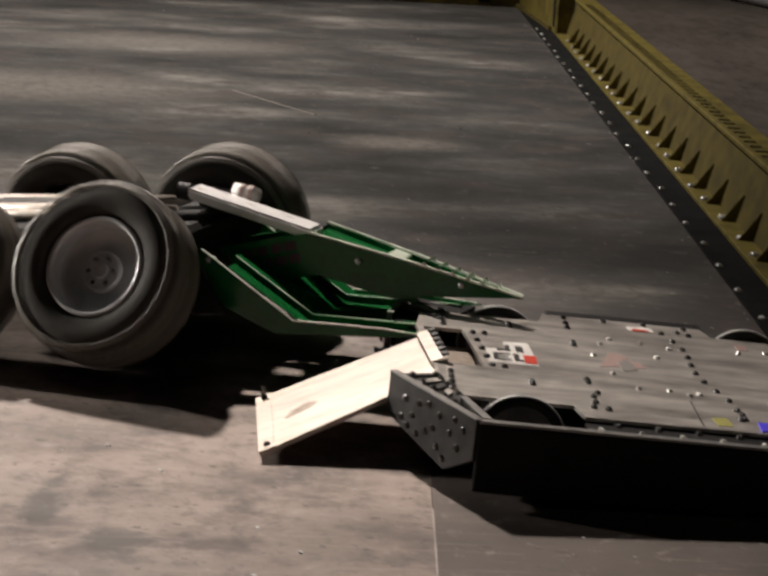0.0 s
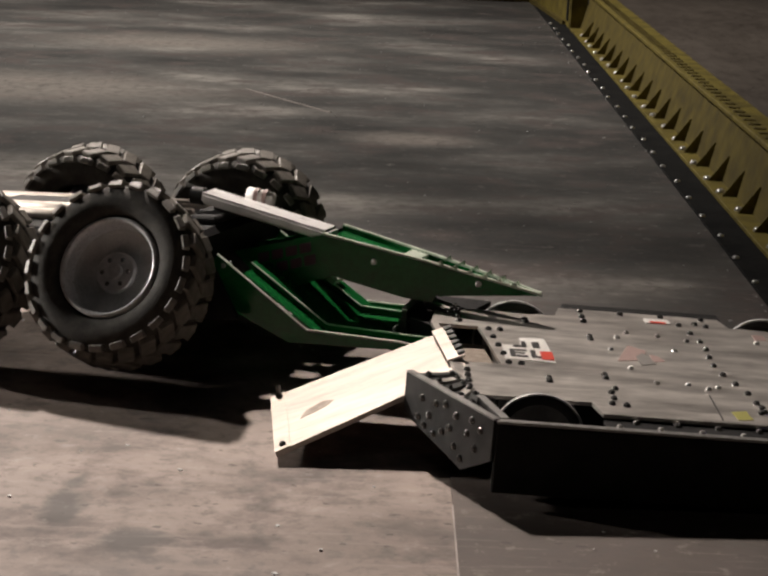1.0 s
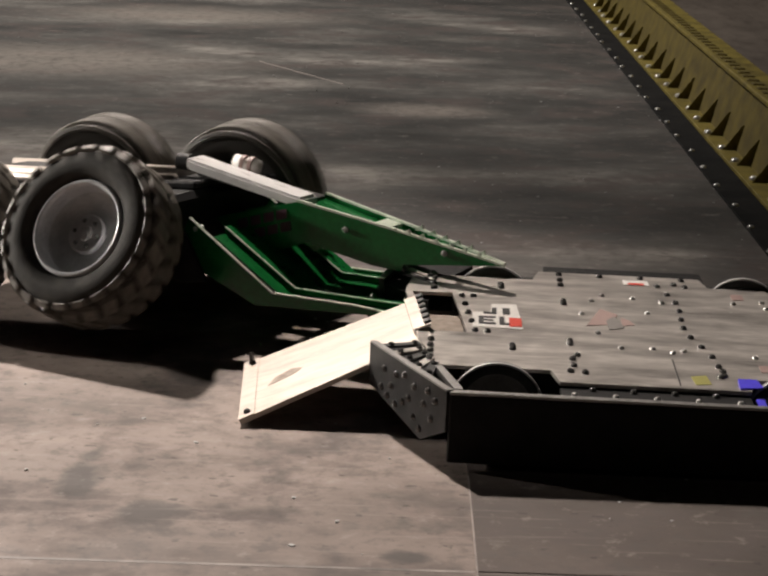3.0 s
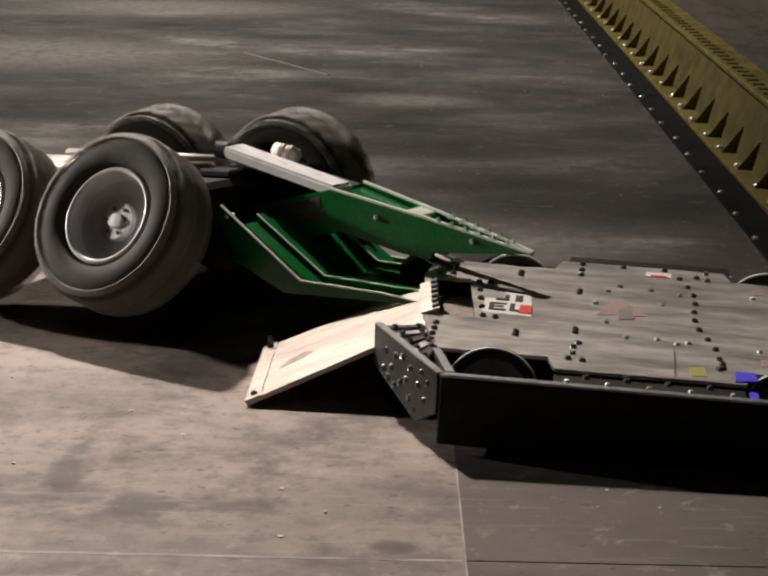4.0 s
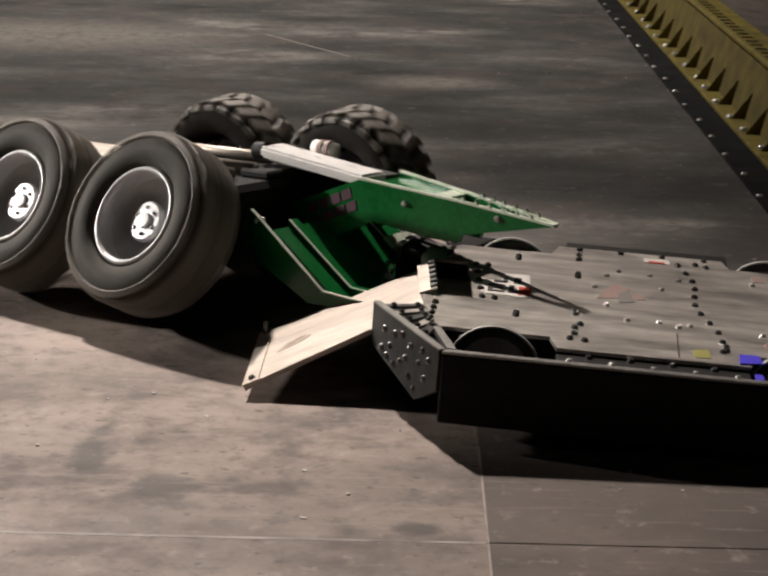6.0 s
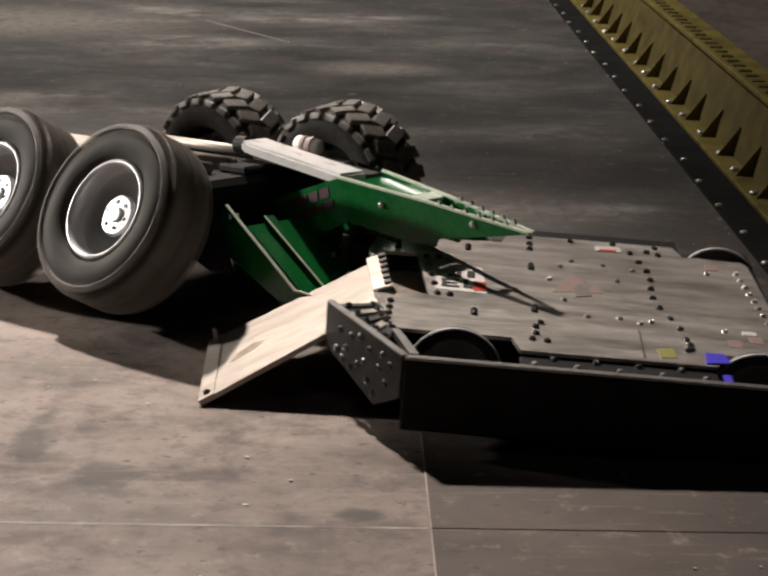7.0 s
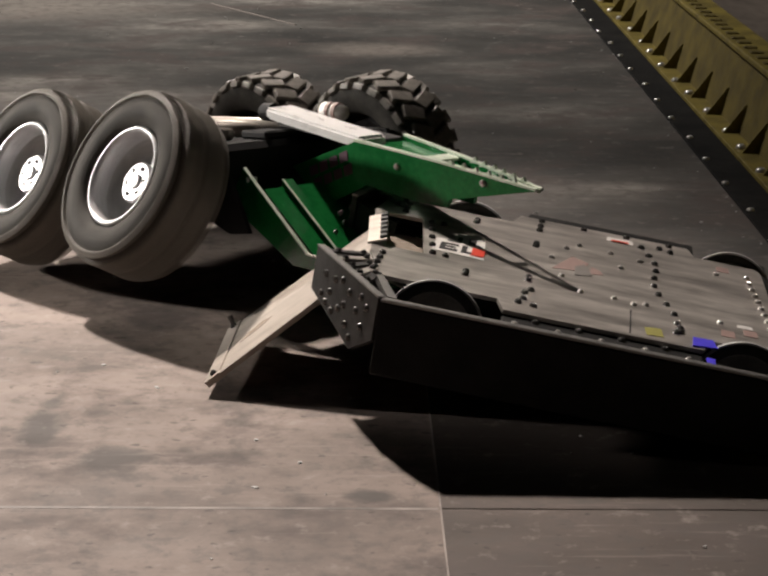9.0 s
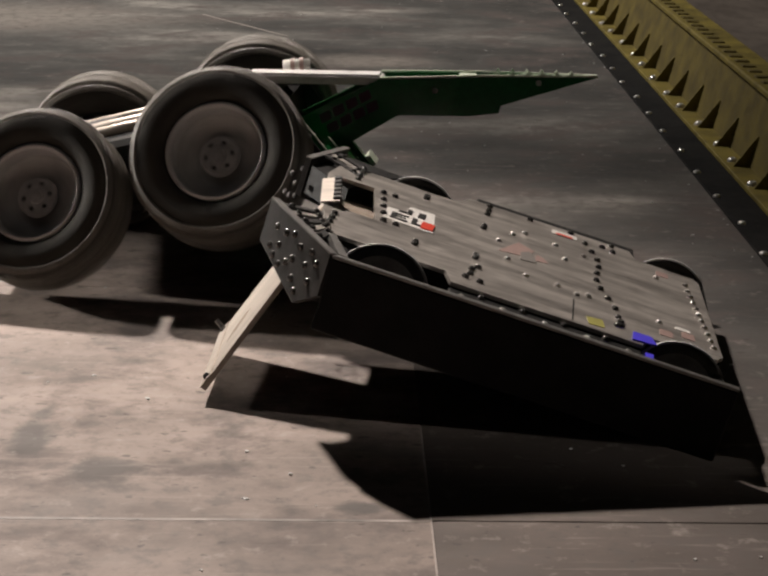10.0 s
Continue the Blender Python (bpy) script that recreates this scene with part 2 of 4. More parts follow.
def rod(bm, a, b, r, sides=16, r2=None):
    a, b = Vector(a), Vector(b)
    m = Matrix.Translation((a + b) / 2) @ (b - a).to_track_quat("Z", "Y").to_matrix().to_4x4()
    bmesh.ops.create_cone(bm, cap_ends=True, segments=sides, radius1=r, radius2=r if r2 is None else r2, depth=(b - a).length, matrix=m)
    return bm


def lathe(bm, profile, sides=48):
    """Turns a profile of (radius, y) round the y axis."""
    rings = []
    for k in range(sides):
        a = 2 * math.pi * k / sides
        rings.append([bm.verts.new((r * math.cos(a), y, r * math.sin(a))) for r, y in profile])
    for k in range(sides):
        p, q = rings[k], rings[(k + 1) % sides]
        for i in range(len(profile) - 1):
            bm.faces.new((p[i], p[i + 1], q[i + 1], q[i]))
    return bm


def bolt_mesh(name, r, h, material):
    """Button-head screw standing on z = 0, with a socket."""
    bm = bmesh.new()
    prof = [(r, 0.0), (r * 0.95, h * 0.45), (r * 0.66, h * 0.9), (r * 0.42, h), (r * 0.38, h * 0.55), (0.0001, h * 0.5)]
    rings = [[bm.verts.new((pr * math.cos(k * math.pi / 4), pr * math.sin(k * math.pi / 4), z)) for pr, z in prof] for k in range(8)]
    for k in range(8):
        p, q = rings[k], rings[(k + 1) % 8]
        for i in range(len(prof) - 1):
            bm.faces.new((p[i], q[i], q[i + 1], p[i + 1]))
    bmesh.ops.recalc_face_normals(bm, faces=bm.faces)
    me = bpy.data.meshes.new(name)
    bm.to_mesh(me)
    bm.free()
    for p in me.polygons:
        p.use_smooth = True
    me.materials.append(material)
    return me


def empty(name, label, category, group=""):
    ob = new(name)
    ob.empty_display_size = 0.05
    return tagged(ob, label, category, group)


# ---- the arena ----
def arena():
    base = link_mesh("ground", boxed(-8, 8, -8, 10, -0.4, -0.02), M_SUB)
    tagged(base, "black sub-floor below the arena plates", "ground", kind="structure")
    fl = new("floor")
    tagged(fl, "scuffed grey steel arena floor in large butted plates", "floor", kind="structure")
    g = 0.00012
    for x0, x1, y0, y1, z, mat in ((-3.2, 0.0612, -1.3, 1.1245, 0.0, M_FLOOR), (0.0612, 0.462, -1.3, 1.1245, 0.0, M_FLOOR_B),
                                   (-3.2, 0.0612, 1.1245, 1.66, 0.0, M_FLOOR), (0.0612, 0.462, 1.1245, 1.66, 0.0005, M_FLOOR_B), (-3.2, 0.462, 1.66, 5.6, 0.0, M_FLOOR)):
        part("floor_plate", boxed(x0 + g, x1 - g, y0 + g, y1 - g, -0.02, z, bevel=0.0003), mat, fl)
    # pale strips where the near plates meet: edge highlights put into the colour
    part("plate_lip", boxed(-3.2, 0.0598, 1.1225, 1.1262, -0.001, 0.00015), M_SEAM_GLINT, fl)
    part("plate_lip", boxed(0.0605, 0.0618, -1.3, 1.3, -0.001, 0.0007), M_SEAM_GLINT, fl)

    link = link_mesh("trim", boxed(0.414, 0.4575, -1.2, 5.45, -0.001, 0.0025, bevel=0.001), M_EDGE)
    tagged(link, "black rubber edging strip along the arena floor", "edging", kind="structure")
    me = bolt_mesh("edging_bolt", 0.0045, 0.003, M_BOLT_LT)
    for k in range(30):
        shared("bolt", me, link, pose(0.4195 + 0.002 * math.sin(k * 4.1), 1.3 + 0.123 * k, 0.0025, 0, 0, k * 31))

    # side barrier: base flange, upright web, ribs, top flange with added teeth
    bar = empty("arena_barrier", "scuffed yellow steel arena barrier with ribs and bolts", "barrier", "arena barriers")
    y0, y1 = -1.2, 4.75
    part("base_flange", boxed(0.458, 0.487, y0, y1, 0.0, 0.006, bevel=0.001), M_YELLOW, bar)
    bm = bmesh.new()
    slab(bm, [(0.484, y0, 0.005), (0.490, y0, 0.005), (0.512, y0, 0.088), (0.506, y0, 0.088)], (0, y1 - y0, 0))
    part("web", bm, M_YELLOW_DK, bar)
    part("top_flange", boxed(0.498, 0.548, y0, y1, 0.088, 0.096, bevel=0.0015), M_YELLOW, bar)
    rib = bmesh.new()
    slab(rib, [(0.465, 0, 0.006), (0.4855, 0, 0.006), (0.4945, 0, 0.042), (0.4915, 0, 0.042)], (0, 0.0022, 0))
    first = part("rib", rib, M_YELLOW, bar)
    first.matrix_basis = pose(0, 1.0, 0)
    y = 1.0 + 0.118
    while y < y1 - 0.1:
        shared("rib", first.data, bar, pose(0, y, 0))
        y += 0.118
    # added teeth, mostly imitating interlace combing on the top edge
    tooth = part("tooth", boxed(-0.005, 0.012, -0.006, 0.006, 0.0, 0.0028, bevel=0.001), M_YELLOW_DK, bar)
    tooth.matrix_basis = pose(0.51, 1.0, 0.0955)
    for k in range(1, 90):
        shared("tooth", tooth.data, bar, pose(0.51, 1.0 + 0.04 * k, 0.0955))
    me = bolt_mesh("flange_bolt", 0.0065, 0.005, M_BOLT_LT)
    for k in range(31):
        shared("bolt", me, bar, pose(0.4685 + 0.003 * math.sin(k * 5.3), 1.02 + 0.118 * k + 0.012 * math.sin(k * 2.1), 0.006, 0, 0, k * 31))
    # corner post with dark slot
    post = empty("corner_post", "yellow steel corner post with a dark slot", "post")
    part("post_body", boxed(0.455, 0.5, 4.75, 4.86, 0.0, 0.11, bevel=0.004), M_YELLOW, post)
    part("slot", boxed(0.452, 0.456, 4.77, 4.81, 0.02, 0.1, bevel=0.001), M_BLACK, post, "dark slot")
    # cut corner
    cut = empty("corner_barrier", "yellow steel barrier panel across the arena corner", "barrier", "arena barriers")
    bm = bmesh.new()
    slab(bm, [(0.458, 4.86, 0), (0.418, 5.49, 0), (0.43, 5.49, 0), (0.47, 4.86, 0)], (0, 0, 0.1))
    part("web", bm, M_YELLOW, cut)
    bm = bmesh.new()
    slab(bm, [(0.448, 4.86, 0), (0.408, 5.49, 0), (0.419, 5.49, 0), (0.459, 4.86, 0)], (0, 0, 0.012))
    part("base_flange", bm, M_YELLOW_DK, cut)
    # far barrier with upright seams
    far = empty("far_barrier", "yellow steel barrier across the far arena side", "barrier", "arena barriers")
    x = 0.43
    k = 0
    while x > -3.0:
        w = 0.1
        part("panel", boxed(x - w + 0.0015, x, 5.5, 5.52, 0.0, 0.125, bevel=0.002), M_YELLOW if k % 3 else M_YELLOW_DK, far)
        x -= w
        k += 1
    part("slot", boxed(0.3, 0.332, 5.492, 5.4995, 0.01, 0.125), M_BLACK, far, "dark vertical slot")
    part("top_flange", boxed(-3.0, 0.43, 5.49, 5.56, 0.1255, 0.135, bevel=0.002), M_YELLOW, far)
    # outside ledges
    led = link_mesh("ledge", boxed(0.55, 2.4, -1.3, 9.0, -0.02, 0.07, bevel=0.004), M_LEDGE)
    tagged(led, "dusty brown board ledge outside the barrier", "ledge", kind="structure")
    led = link_mesh("ledge_far", boxed(-3.2, 0.549, 5.57, 9.0, -0.02, 0.07, bevel=0.004), M_LEDGE)
    tagged(led, "dusty brown board ledge behind the far barrier", "ledge", kind="structure")
    pipe = empty("guard_rail", "grey painted pipe rail lying outside the barrier", "rail")
    part("pipe", rod(bmesh.new(), (0.82, 5.9, 0.1), (1.6, 3.1, 0.1), 0.03), M_GREYPIPE, pipe, smooth=True)
    # hall round it
    for nm, b in (("wall_north", (-8, 8, 9.0, 9.2, -0.4, 6.5)), ("wall_south", (-8, 8, -7.2, -7.0, -0.4, 6.5)),
                  ("wall_east", (7.8, 8, -7, 9, -0.4, 6.5)), ("wall_west", (-8, -7.8, -7, 9, -0.4, 6.5))):
        tagged(link_mesh(nm, boxed(*b), M_WALL), "dark painted hall wall", "wall", kind="structure")
    tagged(link_mesh("ceiling", boxed(-8, 8, -7.2, 9.2, 6.5, 6.7), M_WALL), "dark hall ceiling", "ceiling", kind="structure")


def chip_mesh(seed, size):
    rnd = random.Random(seed)
    bm = bmesh.new()
    pts = [(size * rnd.uniform(0.5, 1.0) * math.cos(a), size * rnd.uniform(0.4, 0.9) * math.sin(a), 0) for a in [k * 1.2566 for k in range(5)]]
    slab(bm, pts, (size * 0.15, size * 0.1, size * 0.22))
    bmesh.ops.recalc_face_normals(bm, faces=bm.faces)
    me = bpy.data.meshes.new("metal_chip")
    bm.to_mesh(me)
    bm.free()
    me.materials.append(M_CHIP)
    return me


def debris():
    places = ((0.36, 3.047), (0.427, 2.2), (-0.143, 1.355), (-0.19, 1.408), (-0.063, 1.246), (-0.06, 1.159), (0.06, 2.49),
              (-0.25, 5.06), (-0.684, 3.39), (0.361, 4.73), (0.238, 3.079), (0.432, 2.45), (0.43, 2.62), (0.435, 2.05), (0.1, 2.05), (0.115, 1.92))
    meshes = [chip_mesh(k, 0.003) for k in range(5)]
    for k, (x, y) in enumerate(places):
        z = 0.0
        ob = new("metal_chip", meshes[k % 5])
        ob.matrix_basis = pose(x, y, z, 0, 0, 67 * k)
        tagged(ob, "small bright metal chip on the arena floor", "debris", "metal chips")
    rnd = random.Random(4)
    bm = bmesh.new()
    for k in range(420):
        x, y = rnd.uniform(-0.9, 0.455), rnd.uniform(0.9, 5.2)
        if k % 4 == 0:
            x = rnd.uniform(0.39, 0.456)
        s = rnd.uniform(0.0006, 0.0017)
        z = 0.0
        a = rnd.uniform(0, 6.28)
        slab(bm, [(x + s * math.cos(a + q), y + s * math.sin(a + q), z) for q in (0, 1.7, 3.1, 4.6)], (s * 0.2, 0, s * 0.7))
    tagged(link_mesh("grit", bm, M_CHIP), "scattered pale grit and filings on the floor", "debris", kind="stuff")
    bm = bmesh.new()
    slab(bm, [(-0.253, 3.452, 0), (-0.091, 3.2, 0), (-0.088, 3.203, 0), (-0.25, 3.457, 0)], (0, 0, 0.0012))
    tagged(link_mesh("scrape_mark", bm, M_SCRAPE), "long pale scrape on the dark floor", "scrape")


# ---- the flat metal robot: x to its rear, y across, z up from its top plate ----
def letters_bars(parent):
    """Lettering on the white sticker that cannot be read, as plain bars."""
    for x0, x1, y0, y1 in ((-0.066, -0.062, -0.022, -0.002), (-0.062, -0.052, -0.022, -0.018), (-0.062, -0.054, -0.013, -0.010), (-0.062, -0.052, -0.005, -0.002),
                           (-0.049, -0.045, -0.022, -0.002), (-0.045, -0.039, -0.022, -0.018), (-0.062, -0.051, 0.006, 0.01), (-0.055, -0.051, 0.006, 0.022), (-0.046, -0.04, 0.006, 0.022)):
        part("print", boxed(x0, x1, y0, y1, 0.0005, 0.0011), M_INK, parent)
    part("print", boxed(-0.041, -0.031, -0.026, -0.004, 0.0005, 0.0012), M_RED, parent, "red square")


def flat_robot():
    rb = empty("flat_robot", "flat aluminium combat robot with bolted top plate and hinged front flap", "robot")
    ARMOUR = [bolt_mesh("strap_screw", 0.0026, 0.0022, M_BOLT)]
    # top plate: notched round the wheels, with a slot behind the flap
    c = -0.006
    ym, yn = 0.147, 0.121
    out = [(-0.098, c - yn), (-0.012, c - yn), (-0.006, c - ym), (0.136, c - ym), (0.143, c - yn), (0.192, c - yn), (0.197, c - yn + 0.012),
           (0.19, c + yn - 0.012), (0.185, c + yn), (0.136, c + yn), (0.13, c + ym), (-0.012, c + ym), (-0.018, c + yn), (-0.122, c + yn), (-0.128, 0.066), (-0.114, -0.062)]
    hole = [(-0.104, -0.044), (-0.075, -0.044), (-0.088, 0.062), (-0.122, 0.062)]
    bm = bmesh.new()
    ov = [bm.verts.new((x, y, 0)) for x, y in out]
    hv = [bm.verts.new((x, y, 0)) for x, y in hole]
    oe = [bm.edges.new((ov[i], ov[(i + 1) % len(ov)])) for i in range(len(ov))]
    he = [bm.edges.new((hv[i], hv[(i + 1) % 4])) for i in range(4)]
    bmesh.ops.triangle_fill(bm, use_beauty=True, use_dissolve=False, edges=oe + he)
    geom = bmesh.ops.extrude_face_region(bm, geom=bm.faces[:])
    bmesh.ops.translate(bm, vec=(0, 0, -0.003), verts=[v for v in geom["geom"] if isinstance(v, bmesh.types.BMVert)])
    part("top_plate", bm, M_PLATE, rb, "brushed aluminium plate with scuffs")
    part("bottom_plate", boxed(-0.11, 0.19, c - 0.12, c + 0.12, -0.053, -0.05), M_BLACK, rb)
    for ya, yb in ((c - 0.1785, c - 0.1205), (c + 0.1205, c + 0.1785)):
        part("side_pan", boxed(-0.08, 0.19, ya, yb, -0.053, -0.05), M_BLACK, rb)
    part("inner_frame", boxed(-0.075, 0.186, c - 0.112, c + 0.112, -0.052, -0.004), M_BLACK, rb)
    part("slot_wall", boxed(-0.0775, -0.0755, -0.05, 0.064, -0.05, -0.0035), M_GUNMETAL, rb)
    part("rear_wall", boxed(0.19, 0.198, c - 0.165, c + 0.165, -0.052, -0.006, bevel=0.001), M_BLACK, rb)
    for s in (-1, 1):
        ya, yb = sorted((c + s * 0.1795, c + s * 0.1855))
        top = -0.001 if s < 0 else -0.019
        part("side_rail", boxed(-0.088 if s < 0 else -0.115, 0.204, ya, yb, -0.054, top, bevel=0.0012), M_BLACK, rb, "black side armour plate")
        part("rail_edge", boxed(-0.088 if s < 0 else -0.115, 0.204, ya - 0.0005, yb + 0.0005, top, top + 0.0022, bevel=0.0006), M_STEEL if s < 0 else M_GUNMETAL, rb, "bare metal top edge")
        y2, y3 = sorted((c + s * 0.1475, c + s * 0.179))
        part("side_flange", boxed(-0.006, 0.136, y2, y3, -0.008, -0.004, bevel=0.0008), M_BLACK, rb)
        if s < 0:
            part("wheel_bracket", slab(bmesh.new(), [(-0.1, c + s * 0.126, -0.004), (-0.094, c + s * 0.126, -0.004), (-0.078, c + s * 0.176, -0.004), (-0.085, c + s * 0.176, -0.004)], (0, 0, 0.005)), M_STEEL, rb)
        # slanted corner armour
        p0, p1 = (Vector((-0.088, c - 0.183, 0)), Vector((-0.149, c - 0.072, 0))) if s < 0 else (Vector((-0.128, 0.178, 0)), Vector((-0.15, 0.098, 0)))
        d = (p1 - p0).normalized()
        nrm = Vector((d.y, -d.x, 0)) * (0.0025 if d.y * s < 0 else -0.0025)
        bm = slab(bmesh.new(), [p0 - nrm + Vector((0, 0, -0.03)), p0.lerp(p1, 0.3) - nrm + Vector((0, 0, -0.05)), p1 - nrm + Vector((0, 0, -0.034)), p1 - nrm + Vector((0, 0, -0.001)), p0 - nrm + Vector((0, 0, 0.001))], nrm * 2)
        cp = part("corner_plate", bm, M_GUNMETAL, rb, "dark slanted corner armour plate")
        bm = slab(bmesh.new(), [p0 - nrm * 1.1 + Vector((0, 0, 0.001)), p1 - nrm * 1.1 + Vector((0, 0, -0.001)), p1 + nrm * 1.1 + Vector((0, 0, -0.001)), p0 + nrm * 1.1 + Vector((0, 0, 0.001))], (0, 0, 0.0012))
        part("corner_edge", bm, M_STEEL, cp, "bare metal edge")
        face = Matrix.Translation(p0) @ Matrix(((d.x, 0, nrm.normalized().x, 0), (d.y, 0, nrm.normalized().y, 0), (0, 1, 0, 0), (0, 0, 0, 1)))
        me = bolt_mesh("armour_screw", 0.003, 0.0026, M_BOLT)
        outward = 1 if (nrm.normalized().dot(Vector((-1, s, 0)))) > 0 else -1
        for u, w in ((0.016, -0.012), (0.022, -0.028), (0.05, -0.012), (0.058, -0.024), (0.05, -0.036), (0.08, -0.012), (0.088, -0.024), (0.08, -0.036), (0.068, -0.03), (0.028, -0.008), (0.034, -0.02), (0.04, -0.042), (0.066, -0.008), (0.1, -0.014), (0.104, -0.03), (0.094, -0.034)):
            m = Matrix.Translation(p0 + d * u + Vector((0, 0, w)) + nrm * outward) @ (nrm * outward).to_track_quat("Z", "Y").to_matrix().to_4x4()
            shared("bolt", me, cp, m)
        wedge = [p0 + Vector((0.004, 0, -0.03)), p1 + Vector((0.004, 0, -0.03)), Vector((-0.108, c + s * 0.06, -0.03)), Vector((-0.098, c + s * 0.119, -0.03)), Vector((-0.07, c + s * 0.176, -0.03))]
        part("corner_block", slab(bmesh.new(), wedge, (0, 0, 0.024)), M_BLACK, rb)
        # straps tying the corner armour to the top plate
        for k in range(5 if s < 0 else 3):
            a = p0.lerp(p1, 0.3 + 0.15 * k) + Vector((0.001, 0, -0.002))
            e = Vector((-0.1 - 0.003 * k, c + s * (0.118 - 0.011 * k), -0.0012))
            along = (e - a).normalized()
            sidew = Vector((-along.y, along.x, 0)) * 0.0032
            strap = part("strap", slab(bmesh.new(), [a - sidew, e - sidew, e + sidew, a + sidew], (0, 0, 0.0022)), M_PLATE if k % 2 else M_GUNMETAL, rb)
            shared("bolt", ARMOUR[0], rb, Matrix.Translation(a.lerp(e, 0.25) + Vector((0, 0, 0.0021))))
            shared("bolt", ARMOUR[0], rb, Matrix.Translation(a.lerp(e, 0.85) + Vector((0, 0, 0.0021))))
    # wheels
    for x in (-0.052, 0.168):
        for s in (-1, 1):
            w = new("wheel")
            w.parent = rb
            w.matrix_basis = pose(x, c + s * 0.132, -0.0265)
            part("tyre", lathe(bmesh.new(), [(0.0269, -0.006), (0.0325, -0.006), (0.0338, -0.004), (0.034, 0.0), (0.0338, 0.004), (0.0325, 0.006), (0.0269, 0.006), (0.0269, -0.006)], 40), M_RUBBER, w, smooth=True)
            part("rim", lathe(bmesh.new(), [(0.0268, -0.005), (0.0255, -0.0052), (0.012, -0.003), (0.0005, -0.003), (0.0005, 0.003), (0.012, 0.003), (0.0255, 0.0052), (0.0268, 0.005)], 40), M_STEEL, w)
            # light on the tyre's edge, put in as an added pale ring
            part("wheel_ring", lathe(bmesh.new(), [(0.0341, -0.0062), (0.0356, -0.0062), (0.0356, -0.003), (0.0341, -0.003), (0.0341, -0.0062)], 40), M_RIM_IN, w, "thin pale ring for the lit tyre edge")
    # screws on the plate
    dark, lite = bolt_mesh("dark_screw", 0.003, 0.0028, M_BOLT), bolt_mesh("bright_screw", 0.0025, 0.0022, M_BOLT_LT)

    def row(me, pts, z=0.0):
        for k, (x, y) in enumerate(pts):
            shared("bolt", me, rb, pose(x, y, z, 0, 0, 23 * k))

    row(dark, [(-0.069 - 0.0027 * k, -0.04 + 0.0235 * k) for k in range(5)] + [(-0.059, -0.041), (-0.07, 0.055)])
    row(dark, [(-0.104, -0.068 - 0.014 * k) for k in range(4)] + [(-0.104, 0.074 + 0.014 * k) for k in range(4)])
    row(dark, [(0.006, y) for y in (-0.055, -0.063, -0.1, -0.115, 0.045, 0.053, 0.1, 0.115)])
    row(dark, [(0.003, -0.128), (0.014, -0.13), (0.01, -0.09), (-0.04, -0.074), (-0.04, -0.082), (-0.046, 0.085), (-0.046, 0.093)])
    row(dark, [(0.117 - 0.0024 * k + 0.004 * math.sin(k), -0.125 + 0.0235 * k) for k in range(11)])
    row(dark, [(0.12, -0.122), (0.12, -0.112), (0.106, 0.118), (0.115, 0.112)])
    row(lite, [(0.191 - 0.0014 * k, -0.098 + 0.0175 * k) for k in range(11)])
    row(lite, [(0.046, -0.066), (0.071, -0.064), (0.086, -0.072), (0.095, -0.066), (0.066, 0.07), (0.09, 0.062), (0.04, 0.075), (0.03, -0.03), (0.03, 0.058), (0.15, -0.074), (0.152, 0.07), (0.02, 0.02), (0.075, 0.03)])
    row(dark, [(-0.03 + 0.036 * k, c + 0.139) for k in range(1, 5)])
    row(lite, [(0.004 + 0.0305 * k, c - 0.164) for k in range(5)], -0.004)
    row(dark, [(0.018 + 0.0305 * k, c - 0.152) for k in range(4)], -0.004)
    # stickers and marks
    st = part("sticker", slab(bmesh.new(), [(-0.071, -0.028, 0), (-0.03, -0.031, 0), (-0.034, 0.036, 0), (-0.055, 0.034, 0), (-0.056, 0.012, 0), (-0.071, 0.01, 0)], (0, 0, 0.0005)), M_STICKER, rb, "white sticker with black print and a red square")
    letters_bars(st)
    em = part("emblem", slab(bmesh.new(), [(0.022, -0.012, 0), (0.036, 0.036, 0), (0.05, 0.022, 0), (0.042, -0.006, 0)], (0, 0, 0.0004)), M_REDFADE, rb, "worn red and dark emblem")
    part("emblem_core", slab(bmesh.new(), [(0.04, -0.02, 0), (0.053, -0.014, 0), (0.05, 0.004, 0), (0.046, 0.016, 0), (0.039, 0.004, 0)], (0, 0, 0.0006)), M_GREYFADE, em)
    part("emblem_wing", slab(bmesh.new(), [(0.051, -0.008, 0), (0.062, -0.004, 0), (0.058, 0.008, 0), (0.052, 0.014, 0)], (0, 0, 0.0004)), M_REDFADE, em)
    part("tag", boxed(0.062, 0.084, 0.112, 0.126, 0, 0.0006), M_STICKER, rb, "small white and red label")
    part("tag_stripe", boxed(0.066, 0.08, 0.112, 0.117, 0.0006, 0.0009), M_RED, rb)
    part("marker_patch", slab(bmesh.new(), [(0.096, -0.144, 0), (0.108, -0.142, 0), (0.106, -0.122, 0), (0.094, -0.126, 0)], (0, 0, 0.0004)), M_YPATCH, rb, "yellow marker patch")
    part("slit", boxed(0.0835, 0.0845, -0.147, -0.088, -0.0004, 0.0004), M_INK, rb)
    part("tape", slab(bmesh.new(), [(0.128, -0.15, 0.0), (0.146, -0.146, 0.0), (0.143, -0.128, 0.0), (0.129, -0.128, 0.0)], (0, 0, 0.0012)), M_BLUE, rb, "blue tape")
    part("tape", boxed(0.138, 0.144, c - 0.178, c - 0.158, -0.003, -0.0015), M_BLUE, rb, "blue tape")
